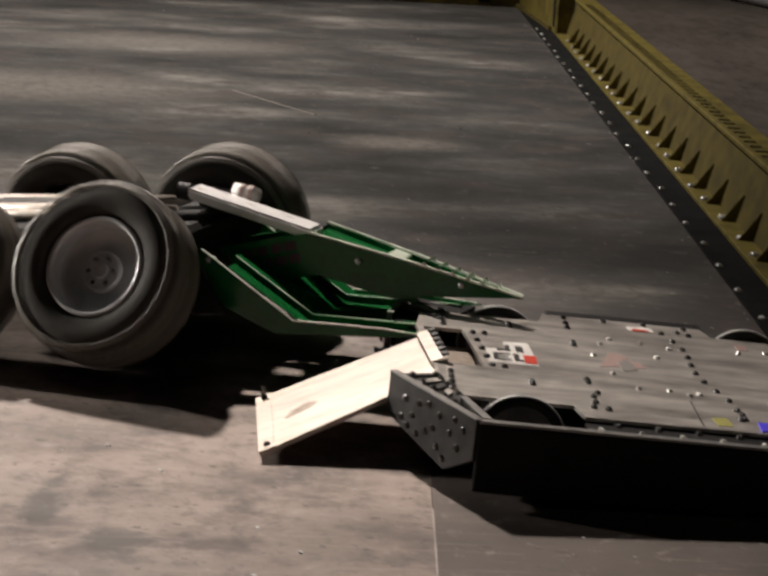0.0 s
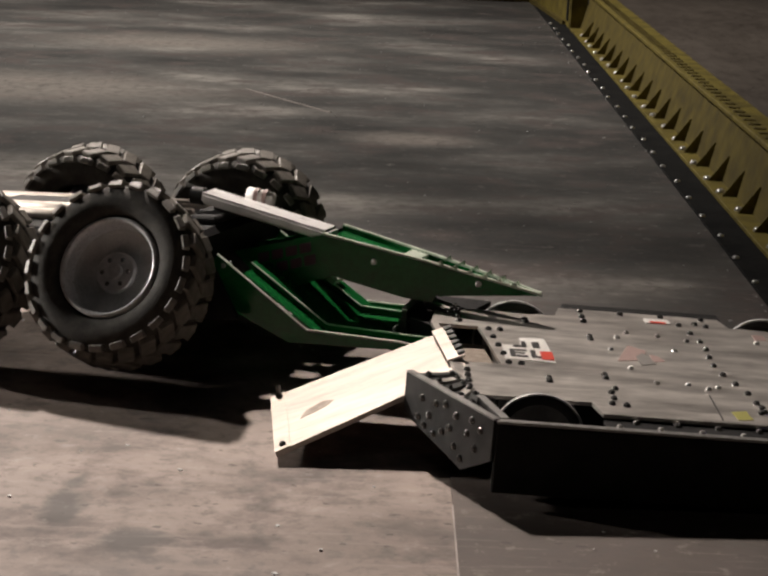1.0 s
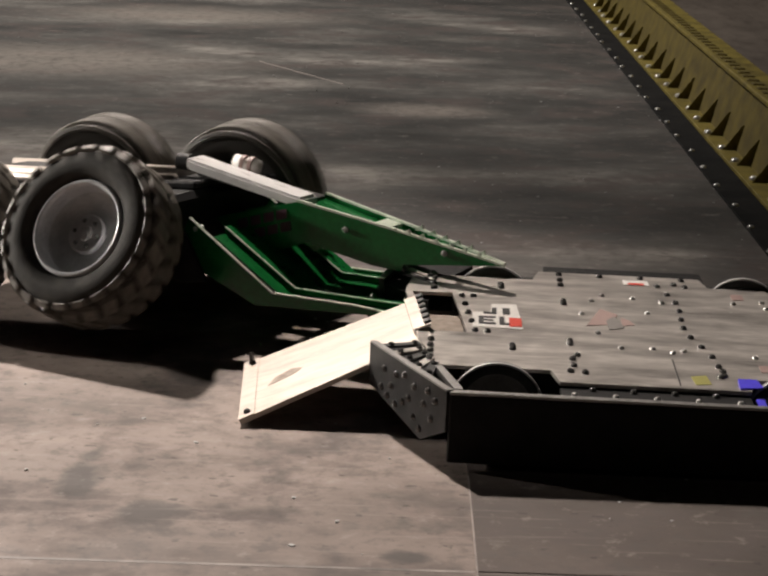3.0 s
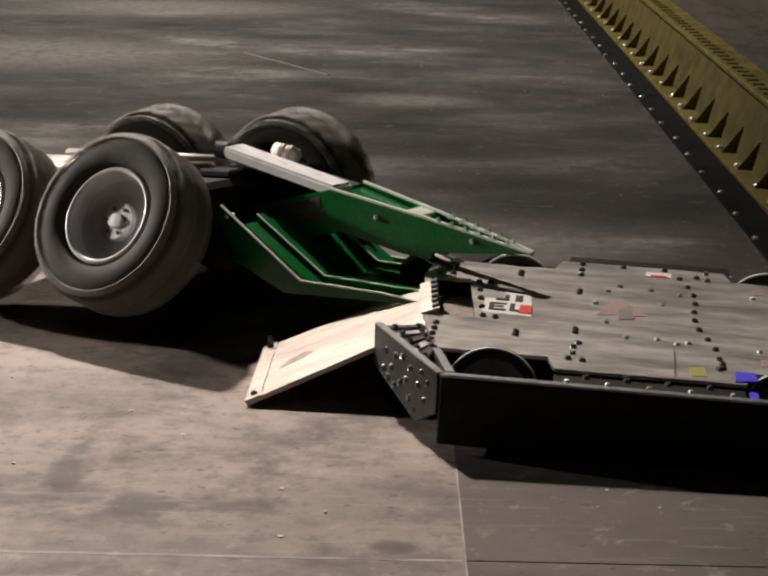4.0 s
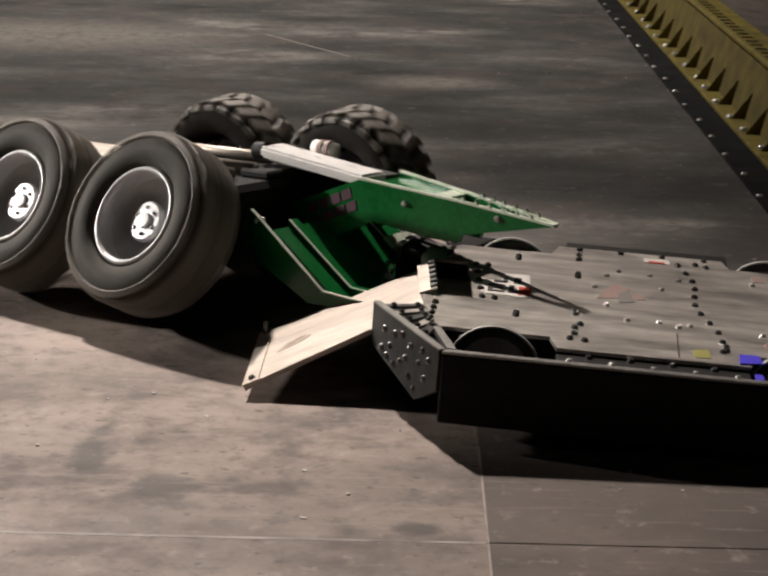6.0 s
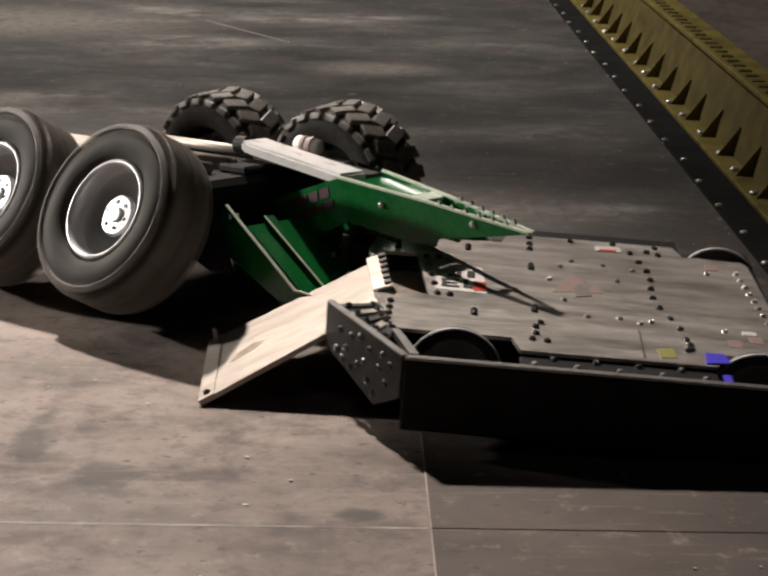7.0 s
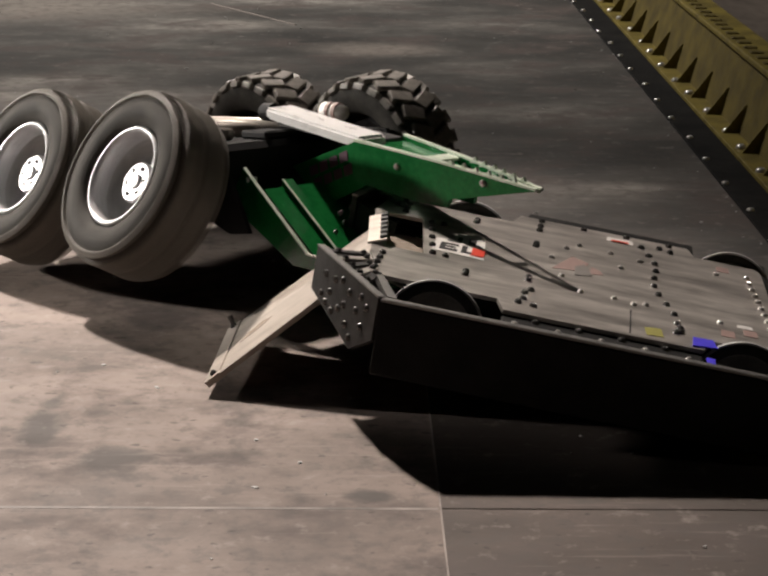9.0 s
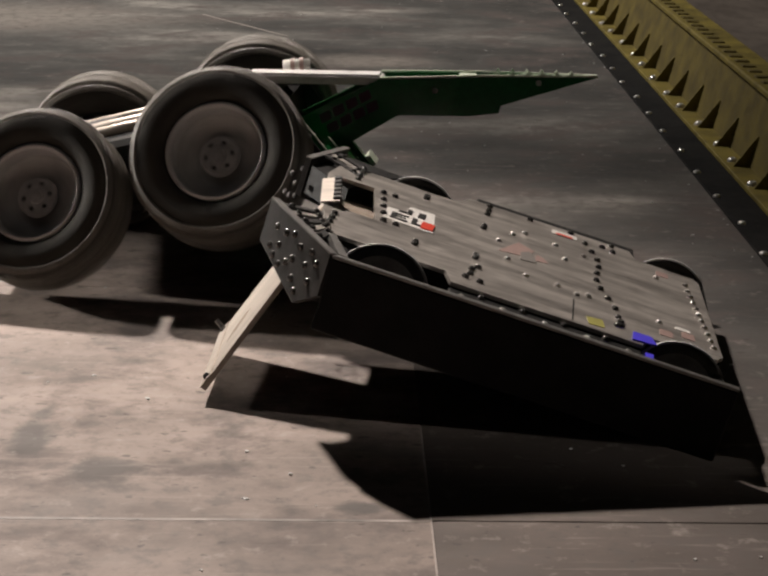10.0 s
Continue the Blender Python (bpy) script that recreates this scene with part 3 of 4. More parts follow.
    for x, y in ((0.158, 0.09), (0.155, -0.1), (0.172, -0.088)):
        part("print", boxed(x - 0.005, x + 0.005, y - 0.008, y + 0.008, 0, 0.0004), M_REDFADE, rb)
    part("print", boxed(0.163, 0.174, -0.078, -0.07, 0, 0.0005), M_STICKER, rb)
    notch = bpy.data.meshes.new("notch")
    bm = boxed(-0.0032, 0.0032, -0.0036, 0.0036, 0.0, 0.0022, bevel=0.0008)
    bm.to_mesh(notch)
    bm.free()
    notch.materials.append(M_INK)
    # hinged flap: its own space starts at the hinge, reaching to -x
    fp = part("flap", slab(bmesh.new(), [(0.001, -0.062, -0.002), (-0.16, -0.099, -0.002), (-0.156, 0.03, -0.002), (0.001, 0.043, -0.002)], (0, 0, 0.004)), M_FLAP, rb, "pale scuffed aluminium front flap")
    part("flap_lip", slab(bmesh.new(), [(-0.1475, -0.0965, 0.0021), (-0.1605, -0.0995, 0.0021), (-0.1565, 0.0305, 0.0021), (-0.1435, 0.031, 0.0021)], (0, 0, 0.0009)), M_FLAP, fp)
    part("scuff", slab(bmesh.new(), [(-0.136, -0.044, 0.0021), (-0.13, -0.03, 0.0021), (-0.115, -0.022, 0.0021), (-0.106, -0.028, 0.0021), (-0.112, -0.036, 0.0021), (-0.122, -0.04, 0.0021)], (0, 0, 0.0002)), M_SMUDGE, fp)
    for x, y in ((-0.153, -0.09), (-0.149, 0.023)):
        shared("bolt", dark, fp, pose(x, y, 0.003))
    part("tip_stud", rod(bmesh.new(), (-0.149, 0.023, 0.003), (-0.147, 0.025, 0.012), 0.0022, 8), M_BOLT, fp)
    hinge = part("hinge_strip", slab(bmesh.new(), [(-0.1185, -0.046, -0.001), (-0.1045, -0.046, 0.0045), (-0.1145, 0.034, 0.0045), (-0.1285, 0.034, -0.001)], (0, 0, 0.0016)), M_FLAP, rb, "pale toothed hinge strip")
    for k in range(6):
        u = (k + 0.5) / 6
        shared("notch", notch, hinge, pose(-0.1065 - 0.01 * u, -0.046 + 0.08 * u, 0.0052, 0, -21, 7))
    part("slot_floor", boxed(-0.1205, -0.0768, -0.0425, 0.0605, -0.019, -0.016), M_SMUDGE, rb, "dull brown plate inside the slot")
    return rb, fp


# ---- the green robot: x ahead, y to its left side, z up, from the outer face of its right front wheel ----
LUGS = []


def lug_meshes():
    if not LUGS:
        for nm, dx, dy, dz in (("lug", 0.0086, 0.0235, 0.0142), ("shoulder_lug", 0.0064, 0.0125, 0.0132)):
            bm = boxed(-dx / 2, dx / 2, -dy / 2, dy / 2, -dz / 2, dz / 2, bevel=0.0008)
            me = bpy.data.meshes.new(nm)
            bm.to_mesh(me)
            bm.free()
            me.materials.append(M_LUG)
            LUGS.append(me)
    return LUGS


def wheel_mesh_set(parent, y, flip):
    """Off-road tyre with lugs, dished rim, machined hub. The outer face is at -y, or at +y when flipped."""
    w = new("wheel")
    w.parent = parent
    s = -1 if flip else 1
    tyre = lathe(bmesh.new(), [(0.0475, s * -0.022), (0.052, s * -0.029), (0.062, s * -0.0315), (0.0735, s * -0.03), (0.0792, s * -0.021), (0.0808, 0.0), (0.0792, s * 0.021), (0.0735, s * 0.03), (0.062, s * 0.0315), (0.052, s * 0.029), (0.0475, s * 0.022), (0.0475, s * -0.022)], 56)
    ty = part("tyre", tyre, M_TYRE, w, "knobbly dusty black tyre", smooth=True)
    lug, shoulder = lug_meshes()
    n = 24
    for k in range(n):
        for side in (-1, 1):
            a = 2 * math.pi * (k + (0.5 if side > 0 else 0)) / n
            turn = Matrix.Rotation(-a, 4, "Y")
            shared("lug", lug, w, turn @ Matrix.Translation((0.0797, side * 0.0112, 0)) @ Matrix.Rotation(side * 0.42, 4, "X"))
            shared("lug", shoulder, w, turn @ Matrix.Translation((0.0752, side * 0.0258, 0)) @ Matrix.Rotation(side * -0.5, 4, "Z"))
    rim = part("rim", lathe(bmesh.new(), [(0.0485, s * 0.02), (0.0475, s * -0.026), (0.0455, s * -0.0275), (0.0435, s * -0.0265), (0.042, s * -0.022), (0.0405, s * 0.018)], 56), M_RIM, w, "satin grey rim", smooth=True)
    part("rim_dish", lathe(bmesh.new(), [(0.0414, s * -0.009), (0.0385, s * -0.003), (0.018, s * 0.0005), (0.0002, s * 0.0008)], 40), M_RIM_IN, w, smooth=True)
    hub = part("hub", lathe(bmesh.new(), [(0.014, s * 0.012), (0.0145, s * -0.003), (0.0195, s * -0.0055), (0.0195, s * -0.0085), (0.0178, s * -0.0105), (0.0075, s * -0.0108), (0.007, s * -0.0135), (0.0002, s * -0.0138)], 28), M_HUB, w, "machined metal hub")
    me = bolt_mesh("hub_screw", 0.0022, 0.002, M_BOLT)
    for k in range(6):
        a = k * math.pi / 3
        shared("bolt", me, w, Matrix.Translation((0.0128 * math.cos(a), s * -0.0106, 0.0128 * math.sin(a))) @ Matrix.Rotation(s * math.pi / 2, 4, "X"))
    return w


def band(bm, pts, y0, y1, thick):
    """A bent sheet: polyline of (x, z) swept from y0 to y1."""
    top = [[bm.verts.new((x, y, z)) for x, z in pts] for y in (y0, y1)]
    low = [[bm.verts.new((x, y, z - thick)) for x, z in pts] for y in (y0, y1)]
    for i in range(len(pts) - 1):
        bm.faces.new((top[0][i], top[0][i + 1], top[1][i + 1], top[1][i]))
        bm.faces.new((low[0][i], low[1][i], low[1][i + 1], low[0][i + 1]))
        for q in (0, 1):
            bm.faces.new((top[q][i], low[q][i], low[q][i + 1], top[q][i + 1]))
    for i in (0, -1):
        bm.faces.new((top[0][i], top[1][i], low[1][i], low[0][i]))
    return bm


def profile_plate(pts, y, thick):
    return slab(bmesh.new(), [(x, y, z) for x, z in pts], (0, thick, 0))


YC = 0.186


def green_robot():
    rb = empty("jaw_robot", "green steel combat robot with big knobbly tyres and a biting jaw", "robot")
    wheels = {}
    for nm, x, y, fl in (("nf", 0.0, 0.0275, False), ("nr", -0.178, 0.0275, False), ("ff", 0.0, 0.3164, True), ("fr", -0.178, 0.3164, True)):
        w = wheel_mesh_set(rb, y, fl)
        w.matrix_basis = pose(x, y, 0)
        wheels[nm] = (w, x, y)
    # chassis
    part("chassis", boxed(-0.236, 0.056, 0.064, 0.282, -0.036, 0.034, bevel=0.006), M_BLACK, rb, "black chassis box")
    for y, z, q in ((0.112, 0.04, 0.0055), (0.142, 0.041, 0.0065), (0.215, 0.04, 0.0055)):
        part("actuator_rod", rod(bmesh.new(), (-0.228, y, z), (0.02, y, z), q, 16), M_FLAP, rb, "pale bare aluminium rod", smooth=True)
    part("rear_block", boxed(-0.2, -0.12, 0.158, 0.2, 0.0345, 0.045, bevel=0.003), M_GUNMETAL, rb)
    for x in (0.0, -0.178):
        part("axle", rod(bmesh.new(), (x, 0.035, 0), (x, 0.32, 0), 0.008, 16), M_STEEL, rb, smooth=True)
    part("side_plate", profile_plate([(-0.06, 0.03), (0.06, 0.034), (0.074, 0.006), (0.098, -0.042), (0.07, -0.044), (0.03, -0.03), (-0.06, -0.026)], 0.068, 0.004), M_BLACK, rb, "black side plate")
    part("side_plate", profile_plate([(-0.06, 0.03), (0.06, 0.034), (0.074, 0.006), (0.098, -0.042), (0.07, -0.044), (0.03, -0.03), (-0.06, -0.026)], 0.268, 0.004), M_BLACK, rb, "black side plate")
    # lower scoop on its own pivot: two bent side walls, ribs and a tray between
    fork = new("fork")
    fork.parent = rb
    fork["label"] = "green lifting fork with bent side walls"
    px, pz = FORK_PIVOT

    def F(pts):
        return [(x - px, z - pz + 0.0095) for x, z in pts]

    wall = F([(0.07, 0.004), (0.158, -0.0615), (0.246, -0.0665), (0.296, -0.0735), (0.24, -0.0735), (0.14, -0.0735), (0.05, -0.03)])
    edge = F([(0.07, 0.004), (0.158, -0.0615), (0.246, -0.0665), (0.29, -0.0725)])
    for y in (0.086, 0.24):
        part("fork_wall", profile_plate(wall, y, 0.0028), M_GREEN, fork, "green fork side wall")
        part("wall_edge", band(bmesh.new(), [(x + 0.0004, z + 0.0012) for x, z in edge], y - 0.0003, y + 0.0031, 0.0012), M_GREEN_EDGE, fork, "worn pale edge")
    inner = F([(0.095, -0.012), (0.17, -0.066), (0.25, -0.0712), (0.286, -0.0728)])
    part("tray", band(bmesh.new(), inner, 0.0902, 0.2398, 0.0015), M_GREEN, fork, "green sloping tray")
    for y, w in ((0.112, 0.012), (0.206, 0.012)):
        pts = [(x - 0.002, z + 0.006) for x, z in inner]
        part("fork_rib", band(bmesh.new(), pts, y, y + w, 0.005), M_GREEN, fork)
        part("rib_edge", band(bmesh.new(), [(x + 0.0004, z + 0.0008) for x, z in pts], y - 0.0003, y + 0.0018, 0.001), M_GREEN_EDGE, fork, "worn pale edge")
    part("brace_tab", slab(bmesh.new(), [(x, y, z) for (x, z), y in zip(F([(0.13, -0.0325), (0.14, -0.04), (0.14, -0.04), (0.13, -0.0325)]), (0.203, 0.203, 0.236, 0.236))], (0.003, 0, 0.004)), M_GREEN_EDGE, fork)
    part("stud", rod(bmesh.new(), (0.076 - px, 0.085, 0.004 - pz), (0.081 - px, 0.093, 0.005 - pz), 0.0024, 10), M_HUB, fork)
    part("hinge_block", boxed(0.012, 0.05, 0.13, 0.22, 0.0342, 0.042, bevel=0.002), M_BLACK, rb)
    part("pivot", rod(bmesh.new(), (0.0244, 0.094, 0.012), (0.0244, 0.24, 0.012), 0.007, 16), M_STEEL, rb, smooth=True)

    # jaw, in its own space from the hinge
    jaw = new("jaw")
    jaw.parent = rb
    jaw["label"] = "green biting jaw with pale tubes on top"
    hx, hz = JAW_HINGE

    def L(pts):
        return [(x - hx, z - hz) for x, z in pts]

    side = L([(0.058, 0.004), (0.15, 0.0185), (0.25, -0.009), (0.357, -0.0415), (0.258, -0.041), (0.254, -0.0475), (0.2255, -0.042), (0.158, -0.021), (0.0952, -0.036)])
    def bend(x):
        return -0.02 * max(0.0, min(1.0, (x + hx - 0.15) / 0.207))

    for s in (-1, 1):
        bm = bmesh.new()
        th = 0.004

        def yy(x):
            return s * (0.031 - 0.028 * max(0.0, min(1.0, (x + hx - 0.15) / 0.217)))

        low = [bm.verts.new((x, YC + bend(x) + yy(x), z)) for x, z in side]
        high = [bm.verts.new((x, YC + bend(x) + yy(x) - s * th, z)) for x, z in side]
        bm.faces.new(low)
        bm.faces.new(high[::-1])
        for i in range(len(side)):
            bm.faces.new((low[i], low[(i + 1) % len(side)], high[(i + 1) % len(side)], high[i]))
        sp = part("jaw_side", bm, M_GREEN, jaw, "glossy green jaw side plate")
        top = side[1:4]
        bm = bmesh.new()
        a = [bm.verts.new((x, YC + bend(x) + yy(x) + s * 0.0006, z + 0.0002)) for x, z in top]
        b = [bm.verts.new((x, YC + bend(x) + yy(x) - s * 0.0036, z + 0.0002)) for x, z in top]
        a2 = [bm.verts.new((x, YC + bend(x) + yy(x) + s * 0.0006, z + 0.0022)) for x, z in top]
        b2 = [bm.verts.new((x, YC + bend(x) + yy(x) - s * 0.0036, z + 0.0022)) for x, z in top]
        for i in range(2):
            for p, q in ((a2, b2), (a, b), (a, a2), (b, b2)):
                bm.faces.new((p[i], p[i + 1], q[i + 1], q[i]))
        part("top_edge", bm, M_GREEN_EDGE, jaw, "worn pale top edge")
        (ex, ez), (fx, fz) = side[2], side[3]
        for k in range(6):
            u = 0.1 + 0.13 * k
            tx, tz = ex + (fx - ex) * u, ez + (fz - ez) * u
            part("tooth", slab(bmesh.new(), [(tx - 0.004, YC + bend(tx) + yy(tx) - s * 0.001, tz), (tx + 0.006, YC + bend(tx) + yy(tx) - s * 0.001, tz - 0.002), (tx + 0.004, YC + bend(tx) + yy(tx) - s * 0.001, tz + 0.0045)], (0, -s * 0.003, 0)), M_GREEN_EDGE, jaw)
        me = bolt_mesh("jaw_screw", 0.003, 0.0025, M_BOLT_LT)
        for x, z in L([(0.2, -0.008), (0.3, -0.03)]):
            shared("bolt", me, jaw, Matrix.Translation((x, YC + bend(x) + yy(x) + s * 0.0004, z)) @ Matrix.Rotation(-s * math.pi / 2, 4, "X"))
        if s < 0:
            for v in (0, 1):
                for k in range(4):
                    xa_, xb_ = 0.083 + 0.0145 * k + 0.004 * v, 0.0945 + 0.0145 * k + 0.004 * v
                    bar = [(x - hx, YC + bend(0) + yy(0) - 0.0006, 0.0015 - 0.0125 * v + (x - 0.083) * 0.19 + dz - hz) for x, dz in ((xa_, 0.0), (xb_, 0.0), (xb_, -0.0092), (xa_, -0.0092))]
                    part("print", slab(bmesh.new(), bar, (0, 0.0005, 0)), M_DECAL_DK, jaw, "dark purple print, unreadable")
    # cover plates between the sides
    (xa, za), (xb, zb) = L([(0.152, 0.018), (0.357, -0.0415)])

    def at(u):
        return xa + (xb - xa) * u, za + (zb - za) * u, 0.031 - 0.028 * u

    def cover(name, u0, u1, mat, drop=0.003, y_from=-1.0, y_to=1.0):
        x0, z0, w0 = at(u0)
        x1, z1, w1 = at(u1)
        ya, yb = YC - 0.02 * u0, YC - 0.02 * u1
        o = [(x0, ya + y_from * (w0 - 0.005), z0 - drop), (x1, yb + y_from * (w1 - 0.004 * min(1, w1 / 0.01)), z1 - drop), (x1, yb + y_to * (w1 - 0.004 * min(1, w1 / 0.01)), z1 - drop), (x0, ya + y_to * (w0 - 0.005), z0 - drop)]
        return part(name, slab(bmesh.new(), o, (0, 0, 0.0025)), mat, jaw)

    cover("jaw_cover", 0.0, 0.36, M_GREEN, 0.006)
    cover("cross_tab", 0.36, 0.44, M_GREEN_EDGE, 0.0012)
    cover("cross_tab", 0.68, 0.72, M_GREEN, 0.002)
    cover("tip_plate", 0.86, 1.0, M_GREEN_EDGE, 0.0015)
    # pale tubes and plate that drive the jaw
    (x0, z0), (x1, z1) = L([(0.026, 0.062), (0.154, 0.0228)])
    bm = slab(bmesh.new(), [(x0, YC - 0.03, z0), (x1, YC - 0.03, z1 - 0.001), (x1, YC + 0.004, z1 - 0.001), (x0, YC + 0.004, z0)], (0, 0, -0.011))
    bmesh.ops.bevel(bm, geom=bm.edges[:], offset=0.0025, segments=2, affect="EDGES")
    part("top_bar", bm, M_WHITE, jaw, "pale bare aluminium bar")
    part("tube_cap", rod(bmesh.new(), (x0 - 0.012, YC - 0.02, z0 - 0.004), (x0 + 0.001, YC - 0.02, z0 - 0.006), 0.0085, 20), M_BLACK, jaw)
    part("tube", rod(bmesh.new(), (x0 + 0.03, YC + 0.018, z0 - 0.01), (x0 + 0.056, YC + 0.018, z0 - 0.015), 0.0085, 24, 0.007), M_STICKER, jaw, "white tube with red print", smooth=True)
    for u in (0.038, 0.047):
        part("print", rod(bmesh.new(), (x0 + u, YC + 0.0175, z0 - 0.0092 - (u - 0.03) * 0.19), (x0 + u + 0.004, YC + 0.0175, z0 - 0.0092 - (u - 0.026) * 0.19), 0.0083, 24), M_REDFADE, jaw)
    part("jaw_root", slab(bmesh.new(), [(x0 + 0.012, YC - 0.026, z0 - 0.018), (x1 - 0.004, YC - 0.026, z1 - 0.009), (x1 - 0.004, YC + 0.026, z1 - 0.009), (x0 + 0.012, YC + 0.026, z0 - 0.018)], (0, 0, 0.004)), M_GUNMETAL, jaw, "grey plate under the tubes")
    return rb, wheels, jaw, fork


# ---- paths of the moving things ----
FLAT_ROWS = ((0, 0.1777, 1.5020, 0.0620, 1.01, 2.81, 9.57),
             (0.5, 0.1769, 1.4936, 0.0642, 1.32, 2.67, 9.81),
             (1, 0.1760, 1.4930, 0.0640, 1.41, 2.18, 9.71),
             (1.5, 0.1759, 1.4949, 0.0635, 1.38, 1.92, 9.66),
             (2, 0.1678, 1.4938, 0.0648, 1.27, 1.75, 10.33),
             (2.5, 0.1321, 1.5009, 0.0644, 1.64, 1.49, 11.63),
             (2.7, 0.1324, 1.4981, 0.0658, 1.80, 0.42, 10.29),
             (3.8, 0.1666, 1.5082, 0.0625, 2.74, 0.54, 1.82),
             (4, 0.1603, 1.5025, 0.0649, 2.18, 1.25, 1.57),
             (4.5, 0.1508, 1.4964, 0.0694, 0.03, 3.85, 1.28),
             (5, 0.1389, 1.5045, 0.0590, 0.09, 0.55, 1.08),
             (5.5, 0.0807, 1.5204, 0.0568, 0.27, 0.00, 0.15),
             (5.7, 0.1087, 1.5101, 0.0654, 0.47, 3.00, 1.06),
             (6.8, 0.1585, 1.4456, 0.0709, 3.78, 1.16, 6.54),
             (7, 0.1469, 1.4453, 0.0732, 2.70, 2.56, 5.20),
             (7.5, 0.1352, 1.4307, 0.0882, 0.07, 10.37, 2.31),
             (8, 0.1354, 1.4304, 0.0882, 0.07, 10.34, 2.44),
             (8.5, 0.1389, 1.4087, 0.0868, -0.11, 8.57, 0.06),
             (9, 0.1381, 1.4147, 0.0869, 0.04, 9.02, 0.22),
             (9.5, 0.1198, 1.4210, 0.1024, 0.20, 13.83, 0.71),
             (10, 0.1045, 1.4293, 0.1090, 0.39, 16.21, 1.25))
GREEN_ROWS = ((0, -0.2275, 1.5646, 0.0940, -0.96, -5.78, -18.55),
              (0.5, -0.2276, 1.5611, 0.0946, -2.02, -4.33, -18.33),
              (1, -0.2277, 1.5464, 0.0981, -2.54, -3.18, -18.83),
              (1.5, -0.2273, 1.5428, 0.0974, -2.46, -3.80, -18.35),
              (2, -0.2368, 1.5389, 0.0971, -2.43, -4.42, -18.17),
              (2.5, -0.2800, 1.5496, 0.0981, -2.44, -4.17, -20.35),
              (2.7, -0.2831, 1.5704, 0.0978, -3.08, -3.55, -22.32),
              (3.8, -0.2316, 1.6006, 0.0993, -2.35, -4.68, -31.48),
              (4, -0.2373, 1.6012, 0.1007, -2.75, -4.76, -31.58),
              (4.5, -0.2405, 1.5829, 0.0967, -1.89, -3.84, -32.41),
              (5, -0.3059, 1.5971, 0.1002, -2.60, -3.28, -35.31),
              (5.5, -0.3577, 1.6213, 0.0992, -2.76, -3.57, -36.74),
              (5.7, -0.2923, 1.5992, 0.0937, -2.14, -3.22, -37.91),
              (6.8, -0.1928, 1.5523, 0.0910, -1.89, -3.42, -43.46),
              (7, -0.2014, 1.5427, 0.0940, -2.41, -3.47, -44.01),
              (7.5, -0.1995, 1.5366, 0.1077, -2.48, -7.09, -45.22),
              (8, -0.1987, 1.5543, 0.1053, -1.62, -7.78, -47.80),
              (8.5, -0.1876, 1.5585, 0.1156, -4.40, -6.32, -51.84),
              (9, -0.1917, 1.5473, 0.1082, -2.55, -7.63, -48.85),
              (9.5, -0.1723, 1.5921, 0.1121, -1.80, -11.27, -35.17),
              (9.7, -0.1198, 1.5611, 0.1249, -2.59, -13.99, -12.73),
              (10, -0.1056, 1.6036, 0.1277, -2.63, -14.34, -4.41))
FLAP_ROWS = ((0, 24.4), (1, 23.3), (2, 23.3), (2.5, 21.8), (2.7, 21.6), (3.8, 21.9), (4, 23.4), (4.5, 28.9), (5, 19.2), (5.5, 19.1), (5.7, 25.0), (6.8, 26.2), (7, 29.0), (7.5, 49.0), (8, 47.9), (8.5, 44.7), (9, 45.5), (9.5, 61.3), (10, 69.4))
FORK_ROWS = ((0, 0), (7, 0), (7.5, -2), (9, -4), (9.5, -12), (9.7, -22), (10, -28))
JAW_ROWS = ((0, 0.2), (0.5, 1.8), (1, 3.6), (1.5, 3.2), (2, 2.8), (2.5, 2.6), (2.7, 3.1), (3.8, 2.4), (4, 2.8), (4.5, 14.2), (5, 16.4), (5.5, 15.0), (5.7, 11.1), (6.8, 9.9), (7, 9.5), (7.5, 9.9), (8, 8.8), (8.5, 6.6), (9, 6.9), (9.5, 5.8), (9.7, 5.3), (10, 3.7))


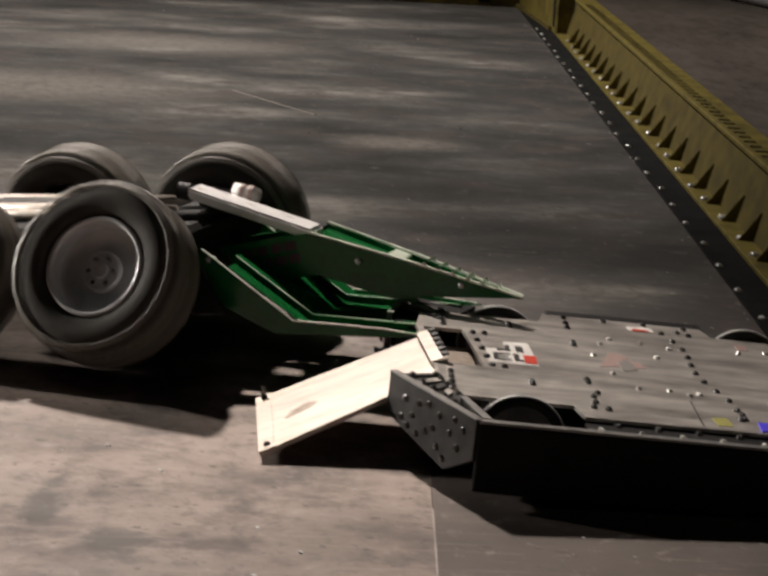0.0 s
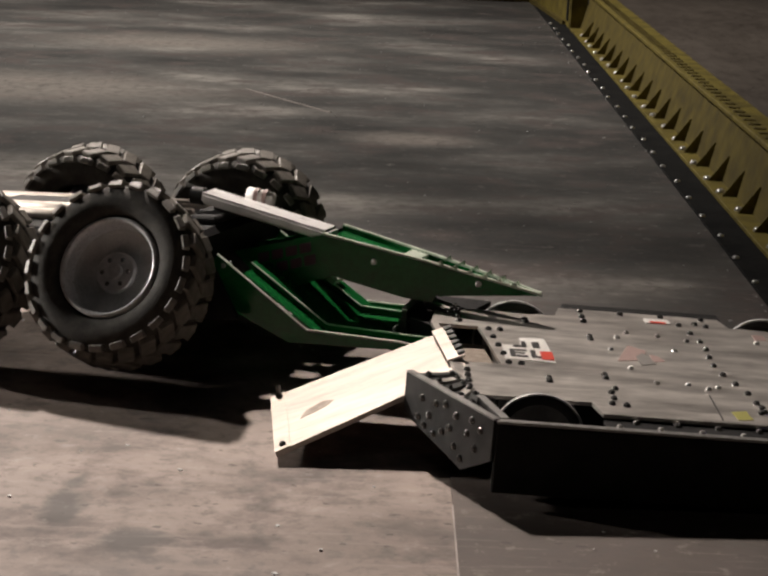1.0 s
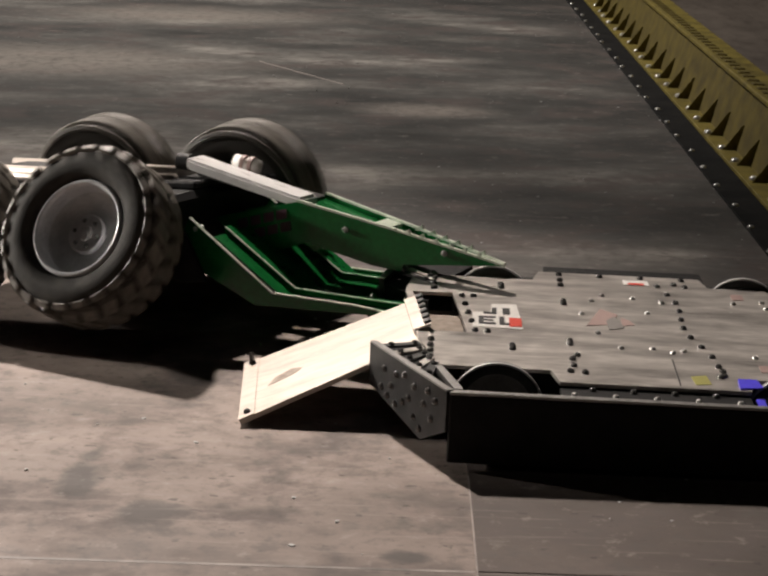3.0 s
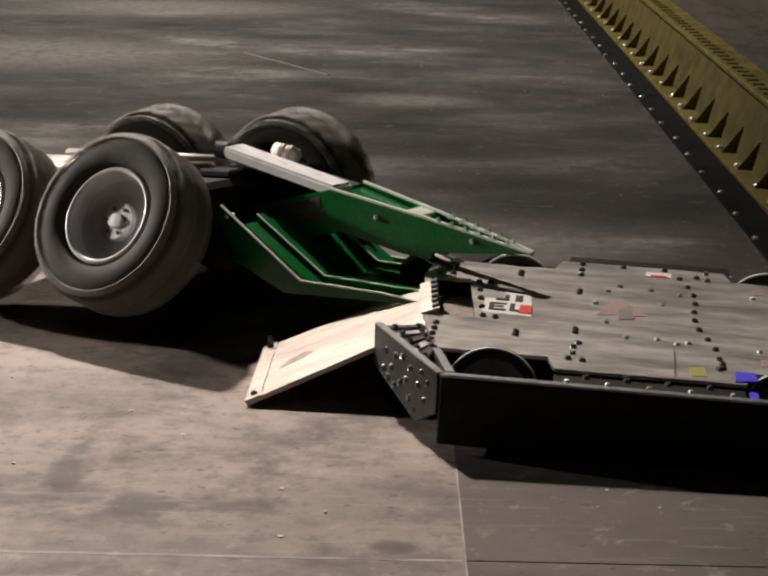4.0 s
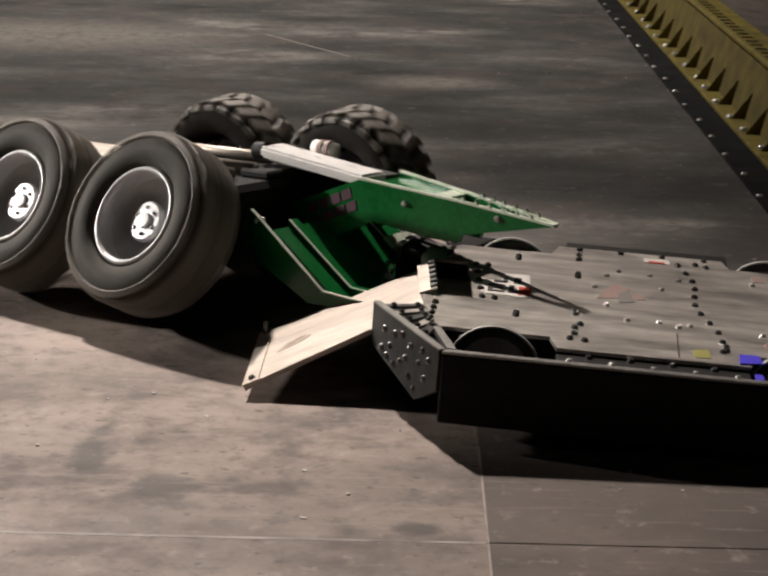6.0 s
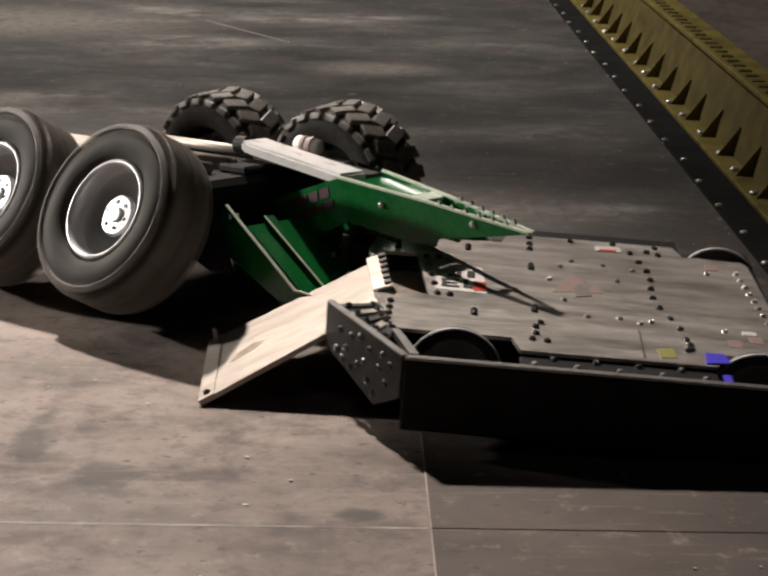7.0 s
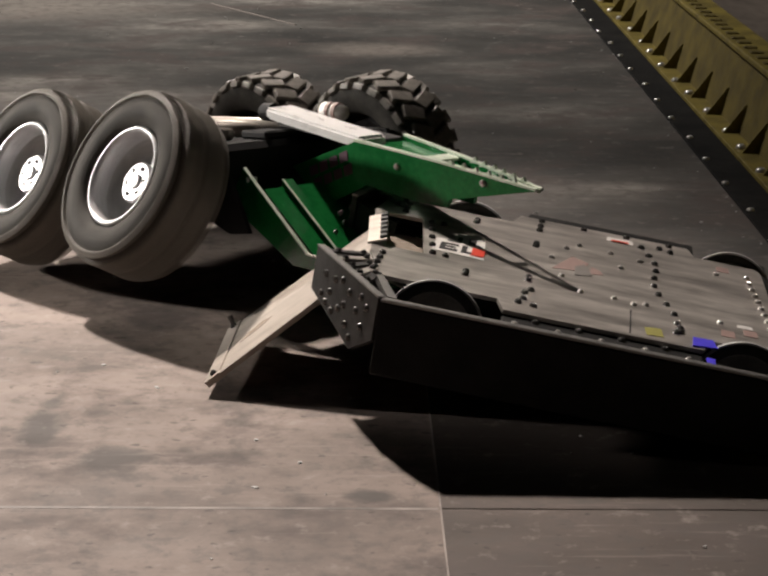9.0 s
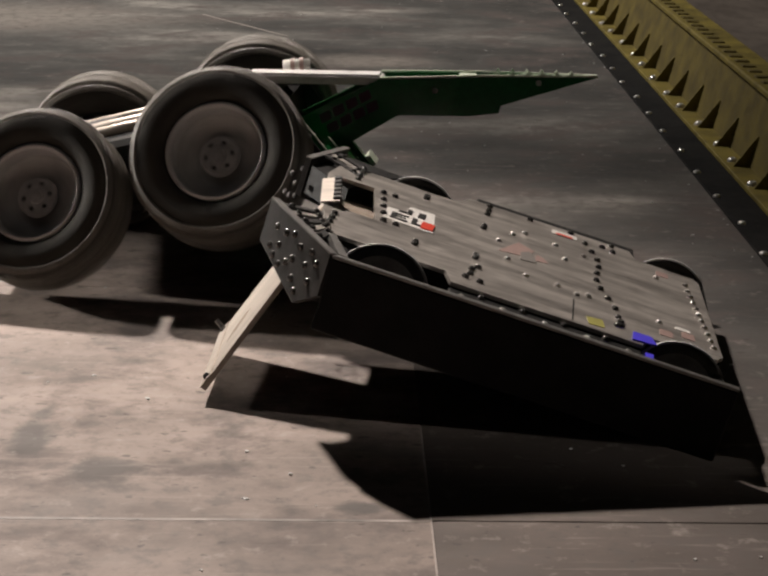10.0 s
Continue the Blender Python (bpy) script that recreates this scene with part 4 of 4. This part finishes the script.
arena()
debris()
FLAT, FLAP = flat_robot()
JAWBOT, WHEELS, JAW, FORK = green_robot()
SIZE = 0.94
NEAR_LEAN, FAR_LEAN = -27.4, 7.0


def resize(root, s):
    """Brings a thing that was drawn at one size to its true size."""
    parts = list(root.children_recursive)
    for me in {o.data for o in parts if o.data}:
        me.transform(Matrix.Scale(s, 4))
    for o in parts:
        o.location = o.location * s


resize(JAWBOT, SIZE)


def spin_rows(x, y, lean, fast):
    """Turn of a driven wheel, frame by frame: degrees a second, by stretches of time."""
    rows, a = [], 0.0
    for k in range(301):
        t = k / 30
        rows.append((t, pose(x * SIZE, y * SIZE, 0, lean, 0, 0) @ pose(0, 0, 0, 0, a, 0)))
        a += next(v for end, v in fast if t <= end) / 30
    return rows


def motions():
    walk(FLAT, [(t, pose(x, y, z, rx, ry, rz) @ pose(0, 0, 0, 0, 0, -9)) for t, x, y, z, rx, ry, rz in FLAT_ROWS])
    walk(FLAP, [(t, pose(-0.111, 0, -0.002, 0, 0, 6) @ pose(0, 0, 0, 0, -a, 0)) for t, a in FLAP_ROWS])
    walk(JAWBOT, [(t, pose(x, y, z, rx, ry, rz)) for t, x, y, z, rx, ry, rz in GREEN_ROWS])
    walk(JAW, [(t, pose(JAW_HINGE[0] * SIZE, 0, JAW_HINGE[1] * SIZE, 0, -a, 0)) for t, a in JAW_ROWS])
    walk(FORK, [(t, pose(FORK_PIVOT[0] * SIZE, 0, FORK_PIVOT[1] * SIZE, 0, -a, 0)) for t, a in FORK_ROWS])
    near = ((0.35, 900), (1.6, 40), (2.9, 900), (3.5, 300), (4.15, 800), (4.55, 60), (9.2, 950), (9.33, 200), (11, 1000))
    far = ((0.35, 800), (1.6, 50), (3.0, 850), (3.7, 200), (4.05, 700), (4.6, 60), (5.6, 800), (6.7, 300), (7.3, 60), (8.6, 700), (9.25, 120), (11, 1000))
    for key, (w, x, y) in WHEELS.items():
        walk(w, spin_rows(x, y, NEAR_LEAN, near) if key[0] == "n" else spin_rows(x, y, FAR_LEAN, far))


motions()
